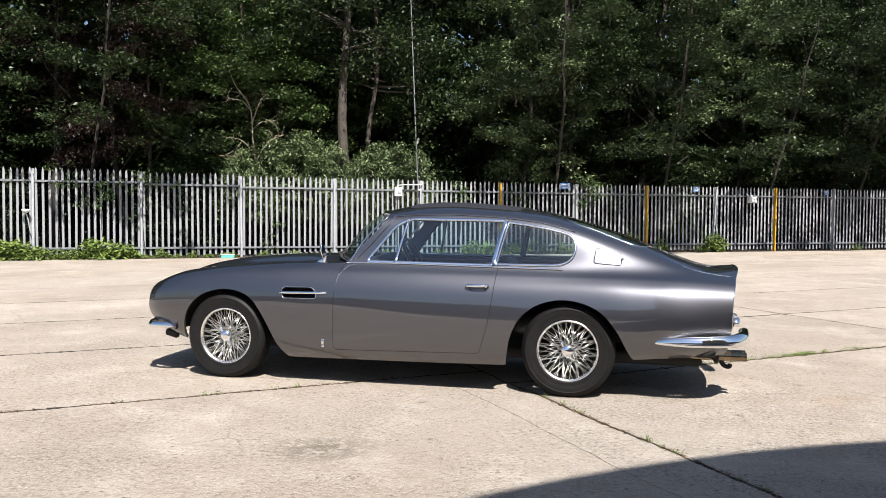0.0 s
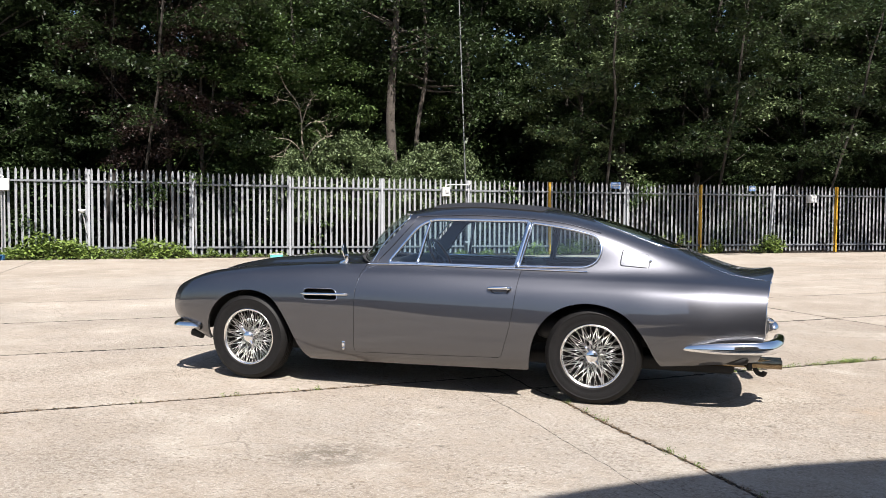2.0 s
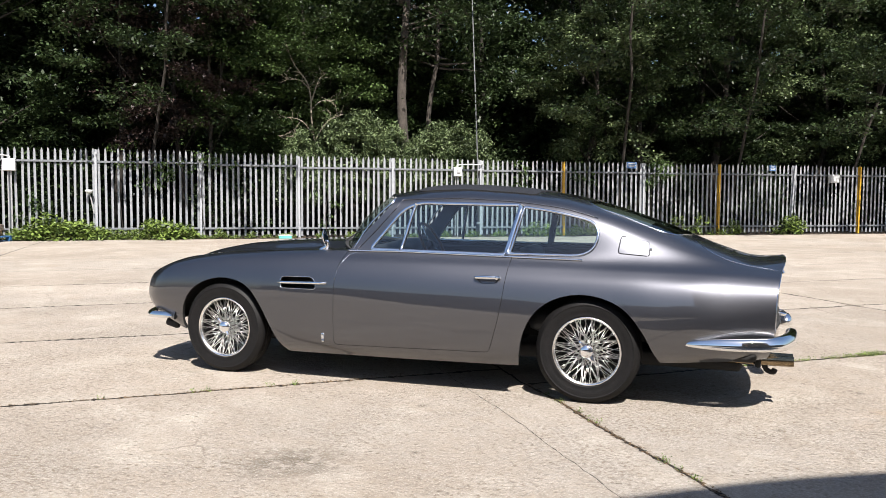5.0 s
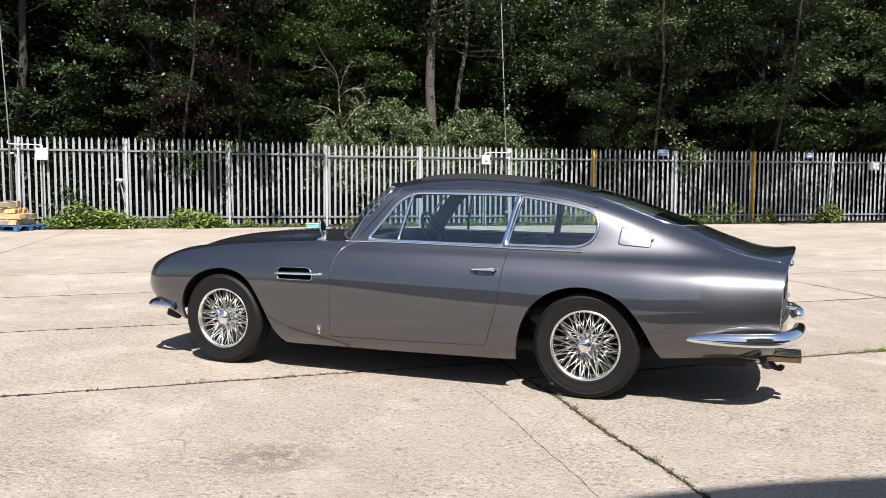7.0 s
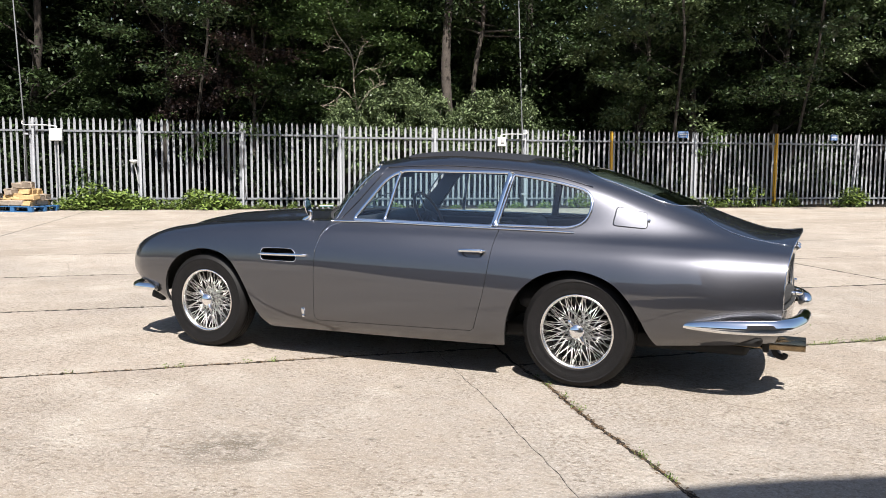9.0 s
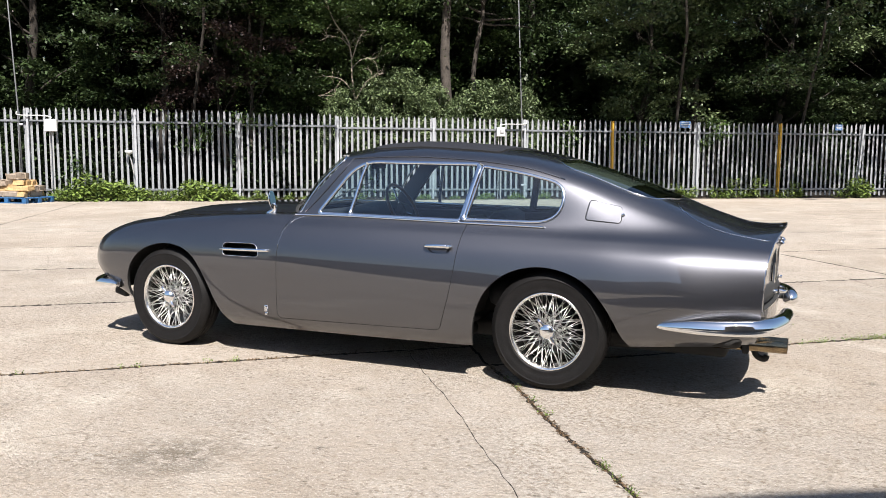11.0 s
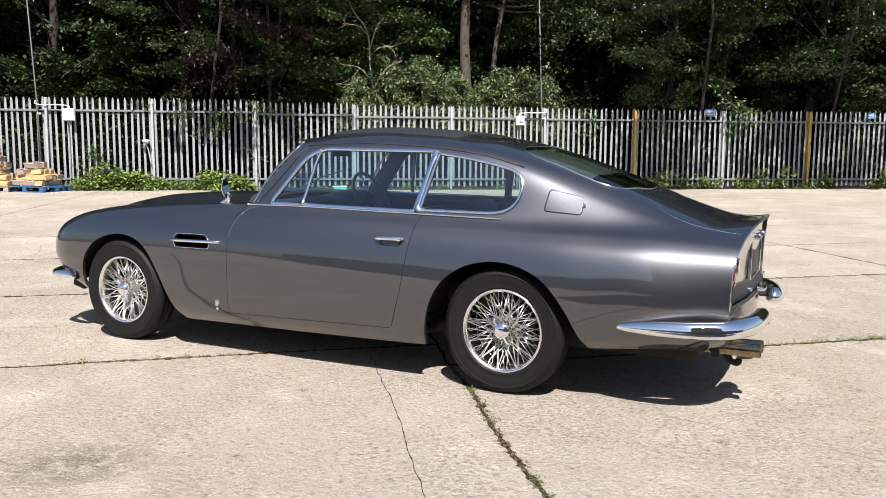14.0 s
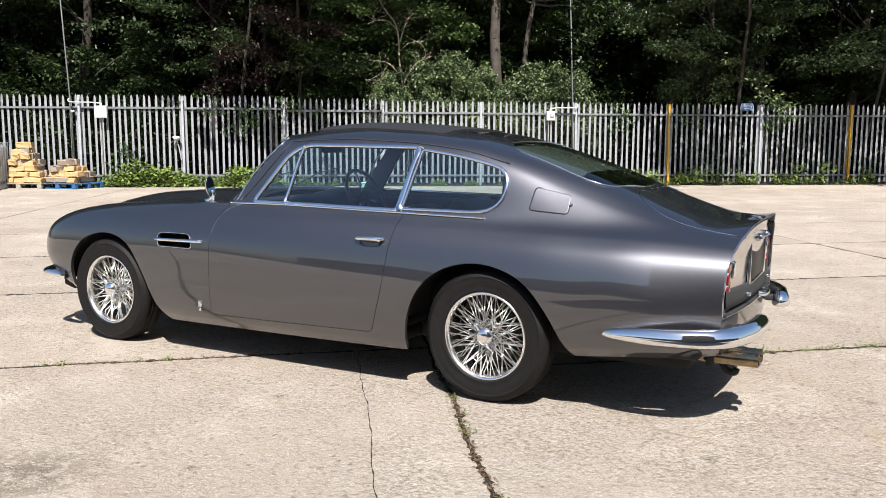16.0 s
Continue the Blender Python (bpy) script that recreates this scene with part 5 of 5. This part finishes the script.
def far_woods():
    """The dense depth of the wood behind the first trees."""
    rng = np.random.default_rng(77)
    c = []
    for k in np.arange(-16, 26, 0.2):
        for _ in range(22):
            x, y = fence_point(k + rng.uniform(-.3, .3), -rng.uniform(12.0, 17.0))
            c.append((x, y, rng.uniform(0.2, 22.0)))
    for _ in range(1700):
        x, y = fence_point(rng.uniform(-14, 22), -rng.uniform(8.0, 12.0))
        c.append((x, y, rng.uniform(0.2, 6.5)))
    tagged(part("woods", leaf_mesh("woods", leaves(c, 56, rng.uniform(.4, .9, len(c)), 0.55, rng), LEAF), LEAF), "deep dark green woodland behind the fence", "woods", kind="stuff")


def shrub_mesh(seed, wide, high, clumps, per, size, material, spread=0.13):
    rng = np.random.default_rng(seed)
    c = []
    stems = []
    for i in range(clumps):
        a, r = rng.uniform(0, 2 * np.pi), math.sqrt(rng.uniform(0, 1)) * wide
        z = high * rng.uniform(0.12, 1.0) * (1 - 0.45 * (r / wide) ** 2)
        c.append((r * math.cos(a), r * math.sin(a), z))
        if i % 4 == 0:
            stems.append(tube(bent((r * 0.4 * math.cos(a), r * 0.4 * math.sin(a), 0), c[-1], 0.05, 4, rng), [0.012, 0.01, 0.007, 0.004], 5))
    return leaf_mesh("foliage", leaves(c, per, spread, size, rng, 0.45, 0.15), material), to_mesh("stem", merged(*stems), BARK, True)


def dome_mesh(seed, wide, material):
    """A rounded bush 3 m high: leafy sprays over a dome, thinner inside."""
    rng = np.random.default_rng(seed)
    c, stems = [], []
    for i in range(260):
        a, u = rng.uniform(0, 2 * np.pi), rng.uniform(0, 1) ** .8
        lump = 1 + .24 * math.sin(3 * a + seed) + .16 * math.sin(7 * a + 5 * u) + .08 * math.sin(13 * a + 9 * u)
        r = wide * math.cos(u * 1.5) ** .7 * lump * rng.uniform(.8, 1.05)
        c.append((r * math.cos(a), r * math.sin(a), 1.0 + 2.0 * math.sin(u * 1.5) * lump ** .5 * rng.uniform(.92, 1.03)))
        if i % 13 == 0:
            stems.append(tube(bent((.1 * math.cos(a), .1 * math.sin(a), 0), c[-1], .1, 5, rng), [.02, .016, .012, .008, .004], 5))
    return leaf_mesh("foliage", leaves(c, 62, .085, .085, rng, .55, .25, .7), material), to_mesh("stem", merged(*stems), BARK, True)


def plant_shrubs():
    rng = random.Random(31)
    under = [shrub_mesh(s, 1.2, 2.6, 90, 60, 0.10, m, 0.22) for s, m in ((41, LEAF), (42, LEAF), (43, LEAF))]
    k = -9.0
    while k < 18:
        leaf, stem = under[rng.choice((0, 2, 2))]
        if -2.5 < k < -1.0:
            k += 0.5
            continue
        x, y = fence_point(k, -rng.uniform(2.1, 3.4) - (1.1 if k > 2.4 or k < -.6 else 0))
        b = thing("shrub", "dense dark shrub growing behind the palisade fence", "shrub", (x, y, -0.04), "shrubs behind the fence")
        s = rng.uniform(1.15, 1.75)
        b.scale = (s, s, s)
        b.rotation_euler = (0, 0, rng.uniform(0, 6.28))
        part("foliage", leaf, LEAF, b)
        part("stem", stem, BARK, b)
        k += rng.uniform(0.6, 0.9) if k < 2.4 else rng.uniform(1.0, 1.5)
    # the two sunlit domes that rise over the fence, and the low fringe between them
    dome = dome_mesh(44, 1.0, LEAF_GREY), dome_mesh(45, 1.0, LEAF_GREY)
    for n, (k, back, wide, high) in enumerate(((.62, 1.7, 1.2, 3.5), (1.0, 1.4, .85, 3.2), (1.72, 1.5, 1.1, 3.25), (2.02, 1.3, .75, 3.0), (.1, 1.5, .9, 2.9), (1.35, 1.2, .6, 2.7))):
        leaf, stem = dome[n % 2]
        x, y = fence_point(k, -back)
        b = thing("shrub", "greyish green sunlit bush rising over the palisade fence", "shrub", (x, y, -0.04), "shrubs behind the fence")
        b.scale = (wide, wide, high / 3.0)
        b.rotation_euler = (0, 0, k * 2.1)
        part("foliage", leaf, LEAF_GREY, b)
        part("stem", stem, BARK, b)
    weeds = [shrub_mesh(s, w, h, n, 12, 0.12, LEAF_BRIGHT, 0.08) for s, w, h, n in ((51, .5, .66, 42), (52, .6, .5, 40), (53, .3, .95, 16), (54, .4, .7, 18))]
    spots = [(-2.66 + 0.13 * i, (.75, .95, 1.1, 1.15, 1.0, .8, .6, .5, .55, .85, 1.0, .9, .55)[i] * rng.uniform(.9, 1.1)) for i in range(13)]
    spots += [(-.98 + .16 * i, rng.uniform(.25, .5)) for i in range(6)] + [(-0.1 + 0.33 * i, rng.uniform(0.2, 0.5)) for i in range(9)]
    spots += [(2.6 + .15 * i, rng.uniform(.35, .95)) for i in range(18)] + [(5.15, .6), (5.9, .95), (6.0, .8), (6.1, .6), (8.3, .5), (9.4, .4), (10.5, .5)]
    for k, s in spots:
        leaf, stem = weeds[rng.randrange(2) if k < 2.5 else rng.choice((0, 2, 2, 3, 3))]
        x, y = fence_point(k, rng.uniform(0.2, 0.4))
        b = thing("weed_clump", "bright green leafy weeds at the foot of the fence", "weeds", (x, y, -0.03), "weeds along the fence")
        b.scale = (s, s, s)
        b.rotation_euler = (0, 0, rng.uniform(0, 6.28))
        part("foliage", leaf, LEAF_BRIGHT, b)
        part("stem", stem, BARK, b)


# ---------------------------------------------------------------- buildings behind the camera
BRICKWORK = varied("render_wall", (0.17, 0.15, 0.13), (0.27, 0.245, 0.22), 0.8, 0.9, relief=0.3)


def build_sheds():
    # barrel-roofed shed whose roof edge throws the shadow on the yard
    d, back = ALONG, -TO_YARD
    p = Vector((2.216, -6.746))
    prof = [(s, 6.25 - 0.106 * (s - 1.56) ** 2) for s in np.linspace(-0.6, 5.16, 25)]
    verts, faces = [], []
    for depth in (0.0, 12.0):
        for s, h in [(prof[0][0], 0.0)] + prof + [(prof[-1][0], 0.0)]:
            q = p + d * s + TO_YARD * depth
            verts.append((q.x, q.y, h - 0.03))
    n = len(prof) + 2
    faces = [tuple(range(n)), tuple(range(2 * n - 1, n - 1, -1))]
    faces += [(i + 1, i, n + i, n + i + 1) for i in range(n - 1)]
    ob = part("wall_shed", (verts, faces), BRICKWORK)
    tagged(ob, "plain barrel-roofed shed closing the yard behind", "shed", kind="structure")
    # unseen ranges added on both sides to shape reflections and block low sky
    for i, (s0, s1, h, back) in enumerate(((-40, -0.7, 3.4, 7.0), (5.2, 40, 3.6, 4.0))):
        q = p + d * ((s0 + s1) / 2) + TO_YARD * (6.2 + back)
        w = part("wall_unseen_range_%d" % (i + 1), box(s1 - s0, 12, h, (0, 0, h / 2 - 0.03)), BRICKWORK)
        tagged(w, "plain low range of buildings added out of view to shape the car's reflections", "building", kind="structure")
        w.location = (q.x, q.y, 0)
        w.rotation_euler = (0, 0, TURN)
    mid = p + d * 2 + TO_YARD * 34
    for i, (s, l, h) in enumerate(((-50, 46, 2.6), (-3, 18, 3.2), (18, 40, 2.6))):
        q = mid + d * (s + l / 2)
        bm = box(l, 6, h, (0, 0, h / 2 - 0.03))
        w = part("wall_far_%d" % (i + 1), bm, BRICKWORK)
        tagged(w, "plain rendered wall closing the far side of the yard", "wall", kind="structure")
        w.location = (q.x, q.y, 0)
        w.rotation_euler = (0, 0, math.atan2(d.y, d.x))


build_sheds()
build_fence()
plant_woods()
feature_trees()
far_woods()
plant_shrubs()


# ---------------------------------------------------------------- things on and by the fence
WHITE_BOX = varied("white_plastic", (0.468, 0.468, 0.452), (0.608, 0.608, 0.593), 6, 0.5, relief=0.05)
GREY_BOX = varied("grey_plastic", (0.25, 0.25, 0.25), (0.36, 0.36, 0.36), 6, 0.5, relief=0.05)
BLUE_SIGN = varied("blue_sign", (0.05, 0.11, 0.24), (0.09, 0.17, 0.34), 8, 0.4, relief=0.02)
BLUE_WOOD = varied("blue_painted_wood", (0.012, 0.058, 0.148), (0.023, 0.109, 0.250), 7, 0.7, relief=0.3)
GREY_WOOD = varied("weathered_wood", (0.156, 0.133, 0.109), (0.328, 0.289, 0.242), 7, 0.85, relief=0.4)
STONE = varied("buff_stone", (0.265, 0.164, 0.070), (0.484, 0.335, 0.164), 3, 0.9, relief=0.5)
STONE_GREY = varied("weathered_stone", (0.172, 0.133, 0.101), (0.343, 0.281, 0.218), 3, 0.9, relief=0.5)
TANK = varied("tank_plastic", (0.22, 0.235, 0.24), (0.33, 0.35, 0.355), 4, 0.4, relief=0.03)
TEAL = varied("teal_plastic", (0.078, 0.328, 0.312), (0.125, 0.452, 0.421), 6, 0.5, relief=0.05)
LITTER = leaf_material("leaf_litter", (0.055, 0.035, 0.020), (0.156, 0.105, 0.062))


POLE_STEEL = varied("dull_pole_steel", (0.07, 0.072, 0.075), (0.14, 0.143, 0.148), 5, 0.6, 0.2, relief=0.05)


def by_fence(name, label, category, k, out, z=0.0, group=""):
    x, y = fence_point(k, out)
    ob = thing(name, label, category, (x, y, z), group)
    ob.rotation_euler = (0, 0, TURN)
    return ob


def bar(a, b, r=0.012, sides=6):
    return tube([a, b], r, sides)


def fence_fixtures():
    # tall thin poles with conduits, and the boxes that hang beside them
    for k, top in ((1.97, 8.2), (-3.05, 8.2)):
        pole = by_fence("lamp_pole", "thin tall galvanised pole fixed to the fence", "pole", k, .12)
        part("mast", tube([(0, 0, -.03), (-.05, 0, 2.4), (-.30, 0, top)], [.024, .020, .013], 10), POLE_STEEL, pole, smooth=True)
        part("conduit", tube([(-.05, -.02, .3), (-.05, -.02, 2.25), (-.05, -.02, 2.5)], .010, 6), POLE_STEEL, pole, smooth=True)
        part("clamp", box(.11, .09, .05, (0, .02, 2.02), .008), GALV, pole)
        part("clamp", box(.11, .09, .05, (0, .02, .4), .008), GALV, pole)
    for k, z, w, h, m, to in ((1.72, 1.95, .24, .27, WHITE_BOX, .74), (-2.775, 2.0, .32, .33, WHITE_BOX, -.80), (6.59, 1.87, .34, .28, WHITE_BOX, 0)):
        b = by_fence("junction_box", "white plastic junction box on the fence", "electrical box", k, .14, z, "boxes on the fence")
        part("case", box(w, .14, h, (0, 0, 0), .012), m, b)
        part("lid", box(w * .92, .02, h * .92, (0, -.075, 0), .006), m, b)
        if to > 0:
            part("socket", box(.11, .05, .11, (.02, -.095, .02), .01), GREY_BOX, b, "dark grey socket")
        if to:
            line = [(0, 0, h * .5), (0, .0, h * .5 + .06), (to * .3, 0, h * .5 + .09), (to, 0, h * .5 + .10), (to * 1.04, 0, h * .5 + .2)]
            part("cable", tube([tuple(p) for p in curve(line, 5)], .016, 6), WHITE_BOX, b, smooth=True)
            part("stand", tube([(.03, .03, -h * .5), (.03, .03, -z)], .02, 6), GREY_BOX, b)
            part("stand", tube([(-.05, .03, -h * .5), (-.05, .03, -z)], .014, 6), GREY_BOX, b)
    f = by_fence("floodlight", "small white floodlight on a bracket at the fence", "lamp", -2.06, .16, 1.30)
    part("bowl", lathe_up([(.001, .05), (.05, .05), (.10, .045), (.11, .02), (.07, -.04), (.04, -.06), (.001, -.06)], 16), WHITE_BOX, f, smooth=True)
    part("arm", tube([(0, .02, -.05), (.05, .06, -.25), (.10, .09, -.6)], .018, 6), GREY_BOX, f)
    for k, z, w, h in ((3.83, 2.23, .34, .20), (5.72, 2.2, .24, .18), (7.85, 2.15, .22, .18)):
        s = by_fence("sign", "small blue notice plate wired to the fence", "sign", k, .10, z, "signs on the fence")
        part("plate", box(w, .006, h, (0, 0, 0), .002), BLUE_SIGN, s)
        for i, l in enumerate((.7, .8, .55)):
            part("bar", box(w * l, .003, h * .10, (0, -.0045, h * (.26 - .25 * i))), WHITE_BOX, s)
    t = by_fence("crate", "small teal plastic crate lying at the foot of the fence", "crate", -.16, .42, -.006)
    part("body", box(.36, .24, .10, (0, 0, .05), .012), TEAL, t)
    part("rim", box(.39, .27, .02, (0, 0, .10), .006), WHITE_BOX, t)


def lathe_up(profile, sides):
    v, f = lathe(profile, sides)
    return [(x, z, y) for x, y, z in v], [tuple(reversed(g)) for g in f]


def pallet_meshes(material):
    return to_mesh("board", box(1.2, .10, .022, (0, 0, 0), .003), material), to_mesh("block", box(.12, .10, .09, (0, 0, 0), .004), material), to_mesh("bearer", box(.10, 1.0, .022, (0, 0, 0), .003), material)


def pallet(x, y, turn, material, label):
    board, block, bearer = pallet_meshes(material)
    p = thing("pallet", label, "pallet", (x, y, 0))
    p.rotation_euler = (0, 0, turn)
    for yy in (-.45, -.225, 0, .225, .45):
        part("board", board, material, p).location = (0, yy, .134)
    for yy in (-.45, 0, .45):
        part("board", board, material, p).location = (0, yy, .011)
        for xx in (-.54, 0, .54):
            part("block", block, material, p).location = (xx, yy, .067)
    for xx in (-.54, 0, .54):
        part("bearer", bearer, material, p).location = (xx, 0, .1235)


def stone_mesh(seed, sx, sy, sz, material):
    rng = np.random.default_rng(seed)
    bm = box(sx, sy, sz, (0, 0, 0), min(sx, sy, sz) * .14)
    for v in bm.verts:
        v.co += Vector(rng.normal(0, .010, 3))
    return to_mesh("stone_block", bm, material)


def stone_piles():
    rng = random.Random(12)
    kinds = [stone_mesh(60 + i, *s, m) for i, (s, m) in enumerate((((.46, .24, .13), STONE), ((.34, .22, .16), STONE), ((.28, .20, .12), STONE), ((.40, .26, .15), STONE_GREY), ((.30, .20, .17), STONE_GREY)))]
    high = [.13, .16, .12, .15, .17]

    def pile(cx, cy, turn, layers, spread):
        z = .147
        c, s = math.cos(turn), math.sin(turn)
        for layer, n in enumerate(layers):
            row_h = .15
            cols = max(1, round(n ** .5))
            for i in range(n):
                kind = rng.randrange(5)
                u = (i % cols + .5) / cols * 2 - 1 if cols > 1 else 0
                v = (i // cols + .5) / max(math.ceil(n / cols), 1) * 2 - 1
                px, py = u * spread * (1 - .13 * layer) + rng.uniform(-.03, .03), v * spread * .85 * (1 - .13 * layer) + rng.uniform(-.03, .03)
                ob = new("stone_block", kinds[kind])
                tagged(ob, "rough buff stone block stacked on a pallet" if kind < 3 else "greyish weathered stone block stacked on a pallet", "stone block", "stacked stone blocks")
                ob.matrix_basis = Matrix.Translation((cx + px * c - py * s, cy + px * s + py * c, z + high[kind] / 2 + .002)) @ pose(0, 0, 0, rng.uniform(-4, 4), rng.uniform(-4, 4), math.degrees(turn) + rng.choice((0, 0, 90)) + rng.uniform(-14, 14))
            z += row_h * .98

    pallet(-17.46, 10.31, TURN - .45, BLUE_WOOD, "blue painted wooden pallet carrying stone blocks")
    pile(-17.46, 10.31, TURN - .45, [12, 9, 6, 2], .45)
    pallet(-18.42, 9.72, TURN - .1, GREY_WOOD, "weathered grey wooden pallet carrying a stone stack")
    pile(-18.42, 9.72, TURN - .1, [12, 9, 9, 9, 6, 4, 2], .46)


def caged_tank():
    x, y = -18.87, 8.70
    t = thing("bulk_tank", "white plastic bulk tank in a galvanised wire cage", "tank", (x, y, 0))
    t.rotation_euler = (0, 0, TURN)
    part("bottle", box(1.14, .94, .98, (0, 0, .64), .09), TANK, t, smooth=True)
    part("base", box(1.2, 1.0, .11, (0, 0, .075), .02), GREY_BOX, t)
    tubes = [(sx * .58, sy * .48) for sx in (-1, 1) for sy in (-1, 1)]
    for i in range(9):
        u = -.58 + 1.16 * i / 8
        for yy in (-.49, .49):
            part("cage_bar", bar((u, yy, .12), (u, yy, 1.17), .009), GALV, t)
    for i in range(1, 7):
        u = -.49 + .98 * i / 7
        for xx in (-.59, .59):
            part("cage_bar", bar((xx, u, .12), (xx, u, 1.17), .009), GALV, t)
    for z in (.16, .42, .68, .94, 1.17):
        part("cage_hoop", tube([(-.59, -.49, z), (.59, -.49, z), (.59, .49, z), (-.59, .49, z)], .010, 6, True), GALV, t)
    part("cap", lathe_up([(.001, 1.19), (.09, 1.19), (.10, 1.17), (.10, 1.12)], 20), GREY_BOX, t)


def climbers_and_litter():
    rng = np.random.default_rng(9)
    # ivy and bramble hanging over the top of the fence
    for k, zc, n, r in ((-1.35, 1.95, 26, .28), (-.95, 2.1, 14, .25), (-1.75, 2.2, 12, .25), (2.48, 2.0, 14, .2), (4.22, 2.05, 20, .2), (4.1, 1.8, 8, .14), (3.3, 2.2, 10, .3), (0.3, .9, 8, .3), (-2.5, .8, 8, .2)):
        c = np.stack([rng.normal(0, r, n), rng.uniform(-.10, .02, n), rng.normal(0, r * 1.1, n)], 1)
        b = by_fence("climber", "green climbing stems hanging through the fence", "climber", k, .06, zc, "climbers on the fence")
        part("foliage", leaf_mesh("foliage", leaves(c, 12, .07, .085, rng, .8, .3), IVY), IVY, b)
        part("stem", tube(bent((0, .02, -zc + .02), (0, .0, r), .08, 6, rng), .008, 5), BARK, b)
    # dead leaves and dirt along the foot of the fence
    c = []
    for k in np.arange(-6, 14, .05):
        for _ in range(3):
            x, y = fence_point(k, .15 + abs(rng.normal(0, .2)))
            c.append((x, y, .012))
    tagged(part("leaf_litter", leaf_mesh("leaf_litter", leaves(c, 5, .05, .07, rng, .25, 0) * np.array([1, 1, .35]), LITTER), LITTER), "brown leaf litter along the fence foot", "leaf litter", kind="stuff")
    # small weeds rooted in the open joints
    tufts = []
    for a, n0, n1, count in ((0.0, -2.4, .25, 13), ):
        for n in rng.uniform(n0, n1, count):
            x, y = lane_point(a + rng.normal(0, .006), n)
            tufts.append((x, y, .006))
    for n, a0, a1, count in ((.97, -3.4, -1.3, 7), (.45, 1.6, 4.2, 50), (.45, 2.6, 3.2, 24)):
        for a in rng.uniform(a0, a1, count):
            x, y = lane_point(a, n + rng.normal(0, .01))
            tufts.append((x, y, .006))
    grit = []
    for a, n0, n1, count, wide in ((0.0, -2.9, .45, 420, .008),):
        for n in rng.uniform(n0, n1, count):
            q = Vector(lane_point(a, n))
            wander = noise.noise(Vector((q.x * 1.6, q.y * 1.6, 0))) * 0.026 + noise.noise(Vector((q.x * 7, q.y * 7, 5))) * 0.014
            grit.append((q.x + .98 * wander + rng.normal(0, wide), q.y + .2 * wander + rng.normal(0, wide), .001))
    for n, a0, a1, count in ((.97, -5.5, -.5, 420), (.45, .3, 5.0, 300)):
        for a in rng.uniform(a0, a1, count):
            q = Vector(lane_point(a, n))
            wander = noise.noise(Vector((q.x * 1.6, q.y * 1.6, 0))) * 0.026 + noise.noise(Vector((q.x * 7, q.y * 7, 5))) * 0.014
            grit.append((q.x + .2 * wander + rng.normal(0, .010), q.y - .98 * wander + rng.normal(0, .010), .001))
    flakes = leaves(grit, 4, .008, .016, rng, .5, 0) * np.array([1, 1, .5])
    tagged(part("joint_grit", leaf_mesh("joint_grit", flakes, LITTER), LITTER), "brown crumbs and dead bits lying in the concrete joints", "grit", kind="stuff")
    tagged(part("joint_weeds", leaf_mesh("joint_weeds", leaves(tufts, 26, .014, .012, rng, .7, -.4), LEAF_BRIGHT), LEAF_BRIGHT), "tiny green weeds rooted in the concrete joints", "weeds", kind="stuff")


fence_fixtures()
stone_piles()
caged_tank()
climbers_and_litter()


lay_slabs()
